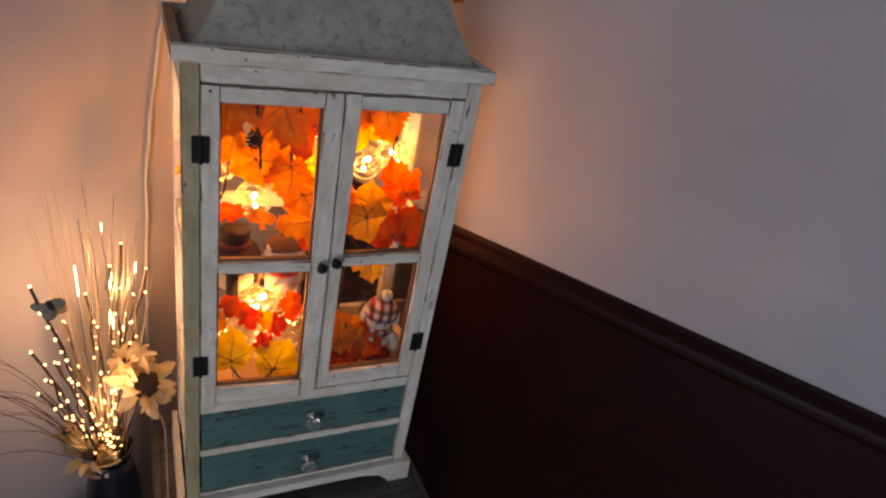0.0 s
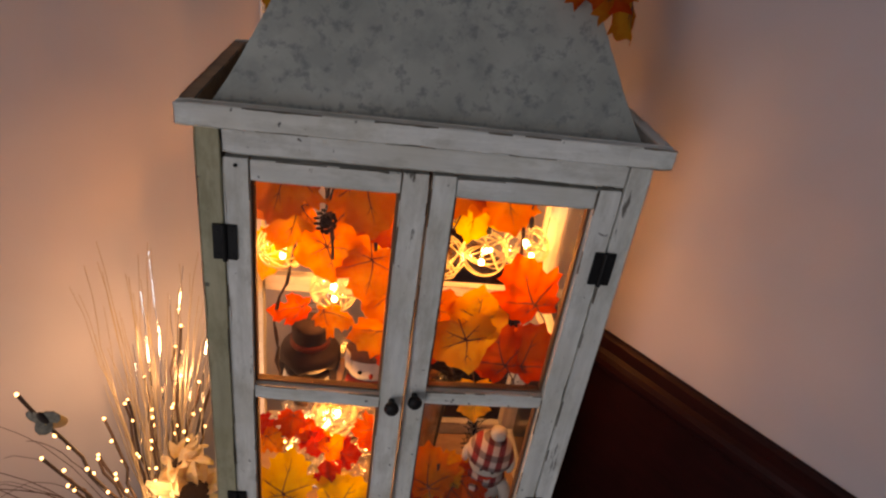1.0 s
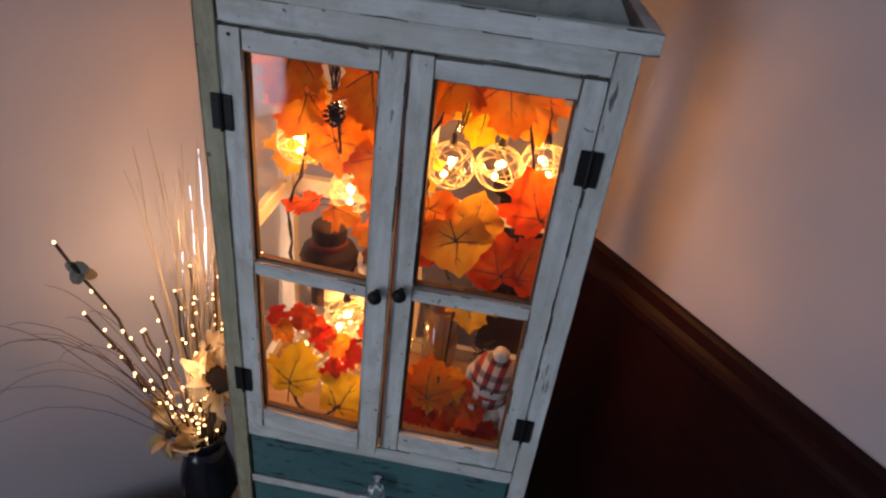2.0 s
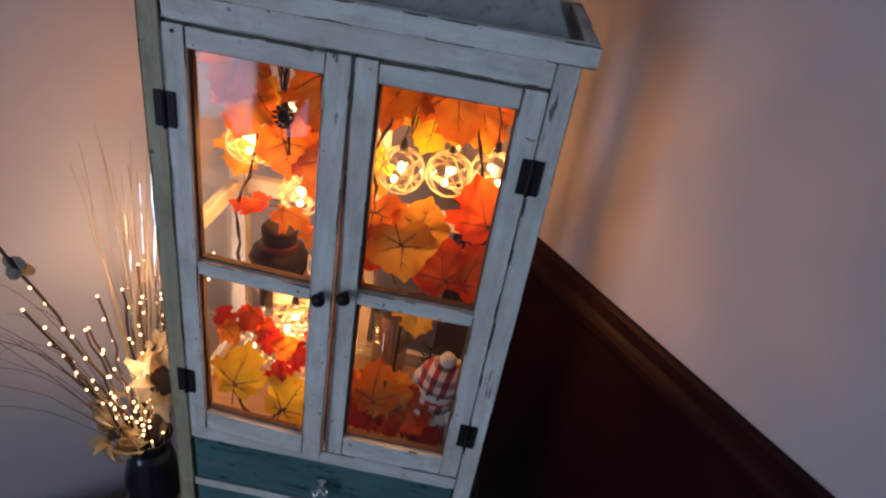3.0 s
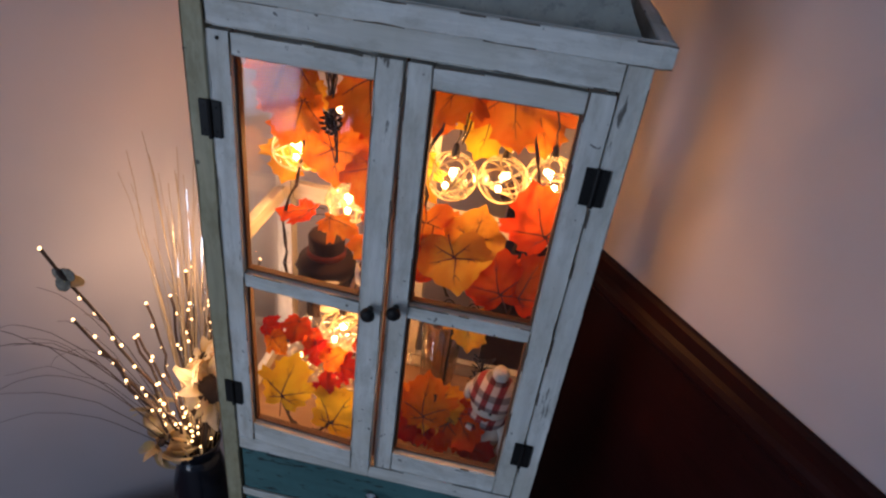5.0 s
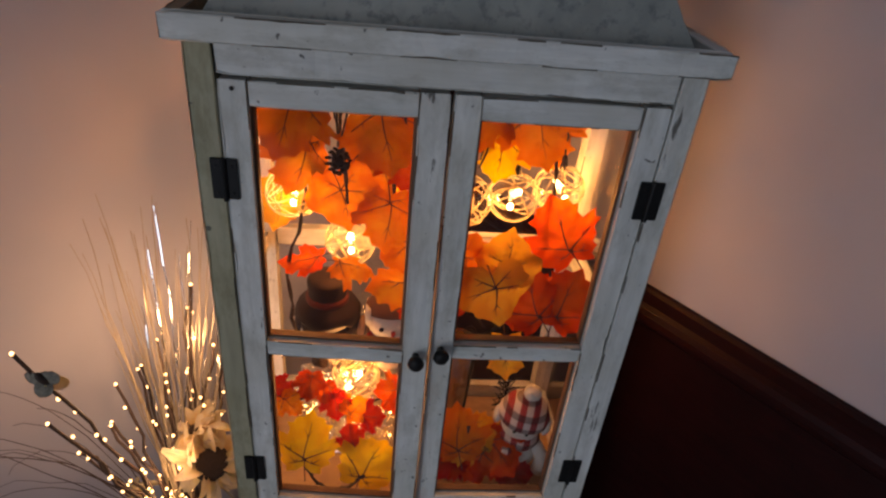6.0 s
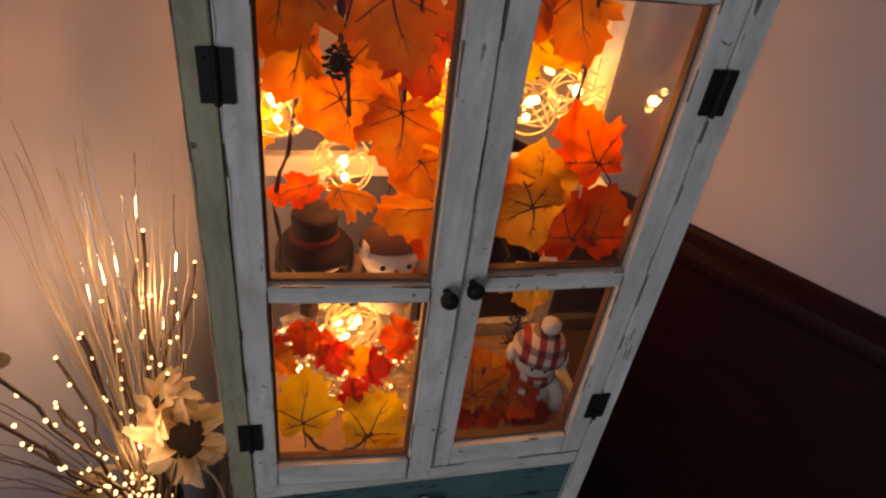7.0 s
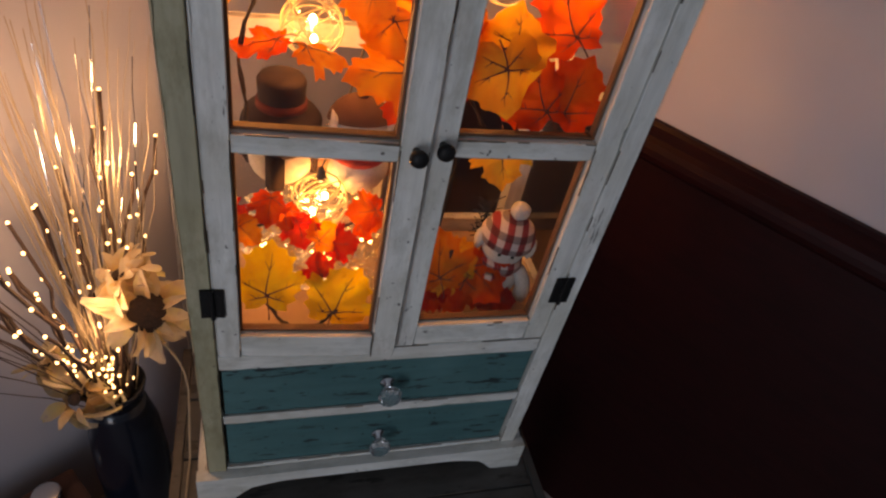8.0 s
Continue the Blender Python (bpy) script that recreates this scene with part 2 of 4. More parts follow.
def leaf_cloth(name, heart, rim, through=0.5):
    """Dyed cloth that lets light through, paler at the middle."""
    n = Nodes(name)
    tc = n.add("ShaderNodeTexCoord")
    ln = n.add("ShaderNodeVectorMath", operation="LENGTH")
    n.link(tc.outputs["Object"], ln.inputs[0])
    v = n.coords((1, 1, 1))
    blot = n.noise(v, 35.0, 4)
    sc = n.add("ShaderNodeMath", operation="MULTIPLY")
    sc.inputs[1].default_value = 13.0
    n.link(ln.outputs["Value"], sc.inputs[0])
    ad = n.add("ShaderNodeMath", operation="ADD")
    n.link(sc.outputs[0], ad.inputs[0])
    n.link(blot, ad.inputs[1])
    c = n.mix(n.ramp(ad.outputs[0], (0.55, G(0)), (1.0, G(1))), heart, rim)
    info = n.add("ShaderNodeObjectInfo")
    c = n.mix(n.ramp(info.outputs["Random"], (0.0, G(0.0)), (1.0, G(0.32))), c, (rim[0] * 0.55, rim[1] * 0.60, rim[2] * 0.8))
    cloud = n.noise(v, 26.0, 3, 0.6)
    c = n.mix(n.ramp(cloud, (0.50, G(0)), (0.68, G(0.55))), c, (min(0.9, heart[0]), min(0.9, heart[1] * 1.30), heart[2]))
    stain = n.noise(v, 60.0, 4, 0.6)
    c = n.mix(n.ramp(stain, (0.56, G(0)), (0.72, G(0.55))), c, (rim[0] * 0.62, rim[1] * 0.50, rim[2] * 0.8))
    weave = n.noise(v, 900.0, 2)
    d, t, m = n.add("ShaderNodeBsdfDiffuse"), n.add("ShaderNodeBsdfTranslucent"), n.add("ShaderNodeMixShader")
    b = n.add("ShaderNodeBump", _Strength=0.3, _Distance=0.0006)
    n.link(weave, b.inputs["Height"])
    n.link(b.outputs[0], d.inputs["Normal"])
    n.link(c, d.inputs[0])
    n.link(c, t.inputs[0])
    m.inputs[0].default_value = through
    n.link(d.outputs[0], m.inputs[1])
    n.link(t.outputs[0], m.inputs[2])
    n.link(m.outputs[0], n.outp.inputs[0])
    return n.mat


def glowing(name, colour, strength):
    n = Nodes(name)
    n.bsdf.inputs["Emission Color"].default_value = (*colour, 1)
    n.bsdf.inputs["Emission Strength"].default_value = strength
    return n.done(colour, 0.4)


wall_paint, sheet = plaster(), galvanised()
ceiling_paint = plain("ceiling_paint", (0.7, 0.7, 0.69), 0.85, vary=0.06, scale=8)
carpet = plain("floor_carpet", (0.40, 0.36, 0.34), 0.95, vary=0.4, scale=220, bump=0.6)
mahogany = painted_wood("dark_mahogany", "x", (0.023, 0.0038, 0.0038), (0.017, 0.003, 0.003), (0.010, 0.0025, 0.0025), 0.72)
mahogany.node_tree.nodes["Principled BSDF"].inputs["Roughness"].default_value = 0.45
mahogany.node_tree.nodes["Principled BSDF"].inputs["Specular IOR Level"].default_value = 0.14
iron = plain("black_iron", (0.018, 0.017, 0.017), 0.55, 0.6)
pane_glass = glass("clear_glass", 0.02, (1, 1, 1), 0.026)
crystal = Nodes("cut_crystal").done((0.97, 0.98, 1.0), 0.0, 0.0, Transmission_Weight=0.95, IOR=1.6)
chrome = Nodes("chrome").done((0.75, 0.75, 0.75), 0.12, 1.0)
wrap = glass("clear_crinkled_wrap", 0.24, (0.99, 0.96, 0.90), 0.34)
globe_film = glass("clear_globe", 0.06, (1, 1, 1), 0.10)
thread = leaf_cloth("white_thread", (0.80, 0.70, 0.52), (0.80, 0.70, 0.52), 0.5)
bulb_glow = glowing("warm_bulb", (1.0, 0.62, 0.22), 90.0)
glint_glow = glowing("tiny_light_and_glint", (1.0, 0.62, 0.24), 24.0)
led_glow = glowing("warm_led", (1.0, 0.62, 0.29), 7.5)
ORANGE = leaf_cloth("orange_leaf_cloth", (0.72, 0.3, 0.035), (0.65, 0.18, 0.018), 0.54)
RED = leaf_cloth("red_leaf_cloth", (0.68, 0.14, 0.02), (0.6, 0.06, 0.012), 0.54)
AMBER = leaf_cloth("amber_leaf_cloth", (0.80, 0.47, 0.055), (0.75, 0.36, 0.035), 0.54)
YELLOW = leaf_cloth("yellow_leaf_cloth", (0.86, 0.62, 0.03), (0.82, 0.53, 0.025), 0.48)
CRIMSON = leaf_cloth("crimson_leaf_cloth", (0.45, 0.04, 0.015), (0.40, 0.015, 0.012))
# cream cloth; the amber heart paints in the warm glow of the small lights
PETAL = leaf_cloth("cream_petal_glow_cloth", (0.60, 0.40, 0.18), (0.62, 0.52, 0.37), 0.55)
vein_brown = plain("vein_brown", (0.11, 0.035, 0.02), 0.7)
bark = plain("brown_bark", (0.060, 0.032, 0.022), 0.75, vary=0.5, scale=120, bump=0.5)
wing_cloth = plain("grey_beige_cloth", (0.34, 0.30, 0.23), 0.9, vary=0.72, scale=130, bump=0.6)
straw = plain("dry_straw", (0.38, 0.30, 0.20), 0.6)
seed_brown = plain("seed_brown", (0.030, 0.014, 0.008), 0.9, vary=0.6, scale=260, bump=0.9)
navy_glaze = plain("navy_glaze", (0.008, 0.011, 0.020), 0.22, vary=0.4, scale=14, bump=0.05)
felt_brown = plain("brown_felt", (0.022, 0.007, 0.006), 0.95, vary=0.4, scale=400, bump=0.5)
felt_white = plain("white_plush", (0.52, 0.48, 0.43), 0.95, vary=0.25, scale=300, bump=0.8)
cord_white = plain("white_cord", (0.62, 0.62, 0.62), 0.5)
cord_brown = plain("brown_cord", (0.05, 0.035, 0.025), 0.5)

# ---- the room ----
def room_box(name, x0, x1, y0, y1, z0, z1, mat, label, category):
    return single(name, box(x0, x1, y0, y1, z0, z1), mat, label, category, kind="structure", m=ROOM)


def wall_with_opening(name, x0, x1, y0, y1, z0, z1, hole):
    bm = bmesh.new()
    for a in ((x0, hole[0], z0, z1), (hole[1], x1, z0, z1), (hole[0], hole[1], z0, hole[2]), (hole[0], hole[1], hole[3], z1)):
        box(a[0], a[1], y0, y1, a[2], a[3], bm=bm)
    return single(name, bm, wall_paint, "pale painted plaster wall with a window opening", "wall", kind="structure", m=ROOM)


TH = 0.12
room_box("wall_right", -TH, ROOM_X + TH, 0, TH, FLOOR_Z, CEILING_Z, wall_paint, "pale painted plaster wall above dark wainscot", "wall")
room_box("wall_left", -TH, 0, ROOM_Y, 0, FLOOR_Z, CEILING_Z, wall_paint, "pale painted plaster wall behind the vase", "wall")
wall_with_opening("wall_back", -TH, ROOM_X + TH, ROOM_Y - TH, ROOM_Y, FLOOR_Z, CEILING_Z, WIN)
room_box("wall_far", ROOM_X, ROOM_X + TH, ROOM_Y, 0, FLOOR_Z, CEILING_Z, wall_paint, "pale painted plaster wall closing the room", "wall")
room_box("floor", -TH, ROOM_X + TH, ROOM_Y - TH, TH, FLOOR_Z - 0.1, FLOOR_Z, carpet, "pale beige carpeted floor", "floor")
room_box("ceiling", -TH, ROOM_X + TH, ROOM_Y - TH, TH, CEILING_Z, CEILING_Z + 0.1, ceiling_paint, "flat white painted ceiling", "ceiling")

# dark wainscot along one wall, with a rounded cap
RAIL_Z = 0.690
wains = thing("wainscot", 0.121, 0.656, FLOOR_Z, "dark mahogany wainscot with a rounded cap along the wall", "wainscot", kind="structure")
part("panel", box(0.03, ROOM_X - 0.01, -0.016, -0.001, FLOOR_Z, RAIL_Z - 0.06), mahogany, wains, m=ROOM)


def cap_profile():
    prof = [(-0.001, RAIL_Z), (-0.010, RAIL_Z), (-0.014, RAIL_Z - 0.006)]
    for k in range(9):
        a = math.pi * (0.45 - k / 8 * 1.0)
        prof.append((-0.020 - 0.022 * math.cos(a) * 1.0, RAIL_Z - 0.034 + 0.024 * math.sin(a)))
    return prof + [(-0.017, RAIL_Z - 0.062), (-0.001, RAIL_Z - 0.062)]


def extruded(profile, x0, x1):
    bm = bmesh.new()
    a = [bm.verts.new((x0, y, z)) for y, z in profile]
    b = [bm.verts.new((x1, y, z)) for y, z in profile]
    for k in range(len(profile)):
        j = (k + 1) % len(profile)
        bm.faces.new((a[k], a[j], b[j], b[k]))
    bm.faces.new(a)
    bm.faces.new(b[::-1])
    return bm


part("cap_rail", extruded(cap_profile(), 0.03, ROOM_X - 0.01), mahogany, wains, "rounded dark red-brown cap rail", m=ROOM)

# ---- the table under the cabinet ----
table = thing("table", -0.006, 0.1, FLOOR_Z, "low table of grey weathered planks under the cabinet", "table")
TX0, TX1, TY0, TY1 = -0.292, 0.280, -0.16, 0.28
for k in range(4):
    w = (TY1 - TY0) / 4
    part("plank", board(TX0 + 0.016, TX1 - 0.016, TY0 + k * w + 0.001, TY0 + (k + 1) * w - 0.001, TABLE_Z - 0.022, TABLE_Z, 50 + k, 0.0008), grey_wood, table)
for x in (TX0, TX1 - 0.015):
    part("edge_strip", board(x, x + 0.015, TY0, TY1, TABLE_Z - 0.03, TABLE_Z + 0.001, 60, 0.0006), grey_wood, table)
for x in (TX0 + 0.02, TX1 - 0.06):
    for y in (TY0 + 0.02, TY1 - 0.06):
        part("leg", board(x, x + 0.04, y, y + 0.04, FLOOR_Z, TABLE_Z - 0.0225, 70), grey_wood, table)

# ---- the display cabinet ----
CX, CD = 0.234, 0.25
GAP = 0.208
cab = thing("display_cabinet", 0, CD / 2, TABLE_Z, "whitewashed wooden lantern cabinet with glass doors and metal roof", "cabinet")
B0, IN0, IN1, TOP = 0.24, 0.478, 1.074, 1.108


def cab_board(name, *a, mat=None, seed=0, wear=0.0012, label=""):
    size = (a[1] - a[0], a[3] - a[2], a[5] - a[4])
    return part(name, board(*a, seed, wear), mat or (white_x, white_y, white_z)[size.index(max(size))], cab, label)


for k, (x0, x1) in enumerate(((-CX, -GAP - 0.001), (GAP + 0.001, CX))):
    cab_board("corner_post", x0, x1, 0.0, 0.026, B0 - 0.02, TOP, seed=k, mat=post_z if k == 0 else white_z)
    cab_board("corner_post", x0, x1, CD - 0.026, CD, B0 - 0.02, TOP, seed=k + 2, mat=white_z)
cab_board("top_rail", -GAP, GAP, 0.002, 0.024, 1.078, TOP, seed=11, wear=0.002)
cab_board("middle_rail", -GAP, GAP, 0.001, 0.022, 0.448, 0.4745, seed=12)
cab_board("drawer_rail", -GAP, GAP, 0.001, 0.022, 0.335, 0.352, seed=13)
cab_board("bottom_rail", -GAP, GAP, 0.001, 0.022, 0.222, 0.231, seed=14)
part("cabinet_floor", board(-CX + 0.004, CX - 0.004, 0.027, CD - 0.027, 0.462, IN0 + 0.004, 15), floor_wood, cab, "bare wooden floor of the display space")
cab_board("top_panel", -CX + 0.002, CX - 0.002, 0.027, CD - 0.002, 1.096, TOP, seed=16)
# back and sides: lower boards, window frames and panes
cab_board("back_panel", -GAP, GAP, CD - 0.02, CD - 0.004, B0 - 0.02, 0.50, seed=17)
cab_board("back_rail", -GAP, GAP, CD - 0.022, CD - 0.002, 1.05, 1.0955, seed=18)
cab_board("back_rail", -GAP, GAP, CD - 0.020, CD - 0.004, 0.765, 0.793, seed=19)
cab_board("back_mullion", -0.014, 0.014, CD - 0.019, CD - 0.005, 0.7935, 1.0495, seed=20)
cab_board("back_mullion", -0.014, 0.014, CD - 0.019, CD - 0.005, 0.5005, 0.7645, seed=21)
for s in (-1, 1):
    xa, xb = (s * CX, s * (CX - 0.018)) if s < 0 else (CX - 0.018, CX)
    x0, x1 = min(xa, xb) + 0.002, max(xa, xb) - 0.002
    cab_board("side_panel", x0, x1, 0.0265, CD - 0.0265, B0 - 0.02, 0.50, seed=22 + s)
    cab_board("side_rail", x0, x1, 0.0265, CD - 0.0265, 1.05, 1.0955, seed=25 + s)
    cab_board("side_rail", x0, x1, 0.0265, CD - 0.0265, 0.765, 0.790, seed=28 + s)
    for z0, z1 in ((0.5, 0.765), (0.79, 1.05)):
        pn = part("side_pane", box((x0 + x1) / 2 - 0.001, (x0 + x1) / 2 + 0.001, 0.0265, CD - 0.0265, z0, z1), pane_glass, cab, "clear glass pane")
        pn.visible_shadow = False
for x0, x1 in ((-GAP, -0.0145), (0.0145, GAP)):
    for z0, z1 in ((0.5005, 0.7645), (0.7935, 1.0495)):
        pn = part("back_pane", box(x0, x1, CD - 0.013, CD - 0.011, z0, z1), pane_glass, cab, "clear glass pane")
        pn.visible_shadow = False

# unseen strips behind the doors' edges, added to block light leaking through the gaps
for x0, x1 in ((-GAP - 0.012, -GAP + 0.010), (GAP - 0.010, GAP + 0.012)):
    cab_board("door_stop", x0, x1, 0.0265, 0.031, IN0, 1.095, seed=30, mat=raw_wood)
cab_board("door_stop", -GAP + 0.0105, GAP - 0.0105, 0.0245, 0.0265, 1.064, 1.0955, seed=31, mat=raw_wood)
# scalloped base
def plinth(x0, x1, z0, z1, y0, y1):
    bm = bmesh.new()
    n = 40
    front = []
    for k in range(n + 1):
        x = x0 + (x1 - x0) * k / n
        s = min(1.0, max(0.0, (min(x - x0, x1 - x) - 0.045) / 0.03))
        lift = 0.028 * (s * s * (3 - 2 * s)) + (0.010 * math.sin(min(1, max(0, (min(x - x0, x1 - x) - 0.075) / 0.06)) * math.pi / 2) if s >= 1 else 0)
        front.append((x, z0 + lift))
    rows = [[bm.verts.new((x, y, z)) for x, z in front] for y in (y0, y1)]
    tops = [[bm.verts.new((x, y, z1)) for x, z in front] for y in (y0 + 0.003, y1)]
    for k in range(n):
        for q in ((rows[0][k], rows[0][k + 1], tops[0][k + 1], tops[0][k]), (rows[1][k], tops[1][k], tops[1][k + 1], rows[1][k + 1]),
                  (tops[0][k], tops[0][k + 1], tops[1][k + 1], tops[1][k]), (rows[0][k], rows[1][k], rows[1][k + 1], rows[0][k + 1])):
            bm.faces.new(q)
    for k in (0, n):
        bm.faces.new((rows[0][k], rows[1][k], tops[1][k], tops[0][k]))
    return bm


part("plinth", plinth(-CX - 0.016, CX + 0.016, TABLE_Z, 0.2195, -0.014, 0.006), white_x, cab)
for s in (-1, 1):
    cab_board("plinth_side", s * (CX + 0.015) if s < 0 else CX + 0.001, -CX - 0.001 if s < 0 else CX + 0.015, 0.0065, CD + 0.012, TABLE_Z, 0.2195, seed=33 + s)
cab_board("plinth_back", -CX, CX, CD - 0.01, CD + 0.004, TABLE_Z, 0.2195, seed=36)

# ledge and roof
LX, LY0, LY1, LZ0, LZ1 = 0.246, -0.014, CD + 0.014, 1.1085, 1.131
cab_board("ledge_board", -LX, LX, LY0, LY0 + 0.016, LZ0, LZ1, seed=40, wear=0.0016)
cab_board("ledge_board", -LX, LX, LY1 - 0.016, LY1, LZ0, LZ1, seed=41)
for s in (-1, 1):
    x0, x1 = (-LX, -LX + 0.016) if s < 0 else (LX - 0.016, LX)
    # left board is brown wood, its pale tone standing for warm light on it
    part("ledge_board", board(x0, x1, LY0 + 0.0165, LY1 - 0.0165, LZ0, LZ1, 43 + s), floor_wood if s < 0 else white_y, cab, "ledge board of bare brown wood, paled for warm light" if s < 0 else "")


def roof():
    bm = bmesh.new()
    rings = []
    levels = 14
    for k in range(levels + 1):
        s = k / levels
        flare = 0.007 * (1 - min(1, s / 0.22)) ** 2
        hx = 0.223 - 0.140 * s + flare
        hy = 0.118 - 0.084 * s + flare * 0.6
        z = 1.109 + 0.27 * s
        ring = []
        for a in range(4):
            for j in range(8):
                u = -1 + j / 4
                x, y = ((u * hx, -hy), (hx, u * hy), (-u * hx, hy), (-hx, -u * hy))[a]
                d = 0.0012 * noise.noise(Vector((x * 18, y * 18, z * 18)))
                ring.append(bm.verts.new((x, CD / 2 + y - d, z)))
        rings.append(ring)
    for r, q in zip(rings, rings[1:]):
        for i in range(32):
            bm.faces.new((r[i], r[(i + 1) % 32], q[(i + 1) % 32], q[i]))
    bm.faces.new(rings[0][::-1])
    bm.faces.new(rings[-1])
    return bm


part("roof", roof(), sheet, cab, "mottled galvanised metal roof")


door_part = part


# doors
def door(x0, x1, hinge_x, knob_x, seed):
    z0, z1, y0, y1 = 0.4755, 1.0745, 0.0, 0.018
    def part(name, bm, mat, parent, label="", smooth=False):
        """A piece of this door, warped with it: the free edge of the left one stands a little proud."""
        for v in bm.verts:
            if hinge_x < 0:
                v.co.y -= 0.016 * (1 - math.exp(-max(0.0, z1 - v.co.z) / 0.18)) * max(0.0, v.co.x - x0) / (x1 - x0)
        return door_part(name, bm, mat, parent, label, smooth)

    bar_l, bar_r = (0.026, 0.029) if hinge_x < 0 else (0.026, 0.027)
    d = part("door", board(x0, x0 + bar_l, y0, y1, z0, z1, seed, 0.0009), white_z, cab, "whitewashed door frame with two glass panes")
    xi0, xi1 = x0 + bar_l, x1 - bar_r
    part("stile", board(xi1, x1, y0, y1, z0, z1, seed + 1, 0.0011), white_z, d)
    for k, (a, b) in enumerate(((z0, 0.512), (0.7605, 0.781), (1.051, z1))):
        part("rail", board(xi0 + 0.0004, xi1 - 0.0004, y0 + 0.0006, y1, a, b, seed + 2 + k, 0.0014), white_x, d)
    for a, b in ((0.512, 0.7605), (0.781, 1.051)):
        # rebate strips of bare wood round the pane
        for q in ((xi0, xi0 + 0.003, a, b), (xi1 - 0.003, xi1, a, b), (xi0 + 0.003, xi1 - 0.003, a, a + 0.003), (xi0 + 0.003, xi1 - 0.003, b - 0.003, b)):
            part("rebate_strip", box(q[0], q[1], 0.010, 0.019, q[2], q[3]), raw_wood, d, "bare brown wood strip")
        pn = part("pane", box(xi0 + 0.002, xi1 - 0.002, 0.0125, 0.0145, a + 0.002, b - 0.002), pane_glass, d, "clear glass pane")
        pn.visible_shadow = False
    for z in (0.979, 0.568):
        bm = box(hinge_x - 0.0125, hinge_x - 0.0015, -0.0022, 0.001, z - 0.021, z + 0.021, 0.0005)
        box(hinge_x + 0.0015, hinge_x + 0.0125, -0.0022, 0.001, z - 0.021, z + 0.021, 0.0005, bm)
        tube([(hinge_x, -0.003, z - 0.022), (hinge_x, -0.003, z + 0.022)], 0.0028, 8, bm)
        for dx in (-0.0075, 0.0075):
            for dz in (-0.014, 0.014):
                ball(0.0016, (1, 0.5, 1), (hinge_x + dx, -0.0024, z + dz), 1, bm=bm)
        part("hinge", bm, iron, d, "black iron hinge")
    part("knob", lathe([(0.004, 0), (0.004, 0.006), (0.008, 0.010), (0.0095, 0.015), (0.0075, 0.019), (0.003, 0.0205)], knob_x, 0.0, 0.776, 18, axis="y"), iron, d, "small black knob", True)
    return d


# strips of dark wood, added so that no inside light shows round the doors
for x in (-0.2045, 0.2045):
    part("door_stop", box(x - 0.004, x + 0.004, 0.0192, 0.0235, 0.476, 1.069), raw_wood, cab, "bare brown wood strip")
part("door_stop", box(-0.208, 0.208, 0.0192, 0.0235, 1.0695, 1.0775), raw_wood, cab, "bare brown wood strip")

# added strip that keeps the gap between the doors dark
part("meeting_strip", box(-0.007, 0.009, 0.0192, 0.0232, 0.478, 1.069), raw_wood, cab, "bare brown wood strip")
left_door = door(-0.2075, -0.0005, -GAP, -0.0145, 100)
right_door = door(0.0025, 0.2075, GAP, 0.0145, 120)
part("nail", lathe([(0.0022, 0), (0.0016, 0.001)], -0.195, 0.0, 1.067, 8, axis="y"), iron, left_door)


def drawer(z0, z1, kz, seed):
    d = part("drawer", board(-0.2055, 0.2055, 0.004, 0.02, z0, z1, seed, 0.0008), teal_x, cab, "chipped teal painted drawer front")
    bm = lathe([(0.010, 0.0), (0.010, 0.003), (0.005, 0.005), (0.005, 0.014)], 0.004, 0.004, kz, 16, axis="y")
    part("knob_stem", bm, chrome, d, "chrome stem", True)
    bm = bmesh.new()
    rings = []
    for k, (r, h) in enumerate(((0.005, 0.012), (0.011, 0.016), (0.0155, 0.022), (0.0165, 0.027), (0.0135, 0.032), (0.007, 0.0355))):
        rings.append([bm.verts.new((0.004 + r * math.cos((j + 0.5 * (k % 2)) * math.tau / 8), 0.004 - h, kz + r * math.sin((j + 0.5 * (k % 2)) * math.tau / 8))) for j in range(8)])
    for k, (lower, upper) in enumerate(zip(rings, rings[1:])):
        for j in range(8):
            n = (j + 1) % 8
            for f in (((lower[j], lower[n], upper[j]), (lower[n], upper[n], upper[j])) if k % 2 == 0 else ((lower[j], lower[n], upper[n]), (lower[j], upper[n], upper[j]))):
                bm.faces.new(f)
    bm.faces.new(rings[0])
    bm.faces.new(rings[-1])
    part("knob", bm, crystal, d, "cut crystal knob")


drawer(0.353, 0.447, 0.400, 140)
drawer(0.232, 0.334, 0.277, 141)

# ---- leaves ----
HALF = {
    "maple": [(0, -.36), (.18, -.48), (.42, -.52), (.42, -.40), (.62, -.32), (.56, -.21), (.70, -.08), (.68, .04), (.92, .17), (.80, .25), (.84, .40), (.64, .36), (.50, .32),
              (.47, .46), (.56, .61), (.40, .64), (.32, .79), (.16, .82), (0, 1.0)],
    "vine": [(0, -.24), (.18, -.44), (.46, -.47), (.68, -.30), (.71, -.08), (.85, .08), (.83, .30), (.68, .44), (.54, .50), (.47, .66), (.30, .77), (.13, .86), (0, 1.0)],
}
RIBS = {"maple": [(0, .92), (.78, .17), (-.78, .17), (.42, -.36), (-.42, -.36)], "vine": [(0, .88), (.64, .22), (-.64, .22), (.44, -.30), (-.44, -.30)]}
LEAF_MESHES = {}


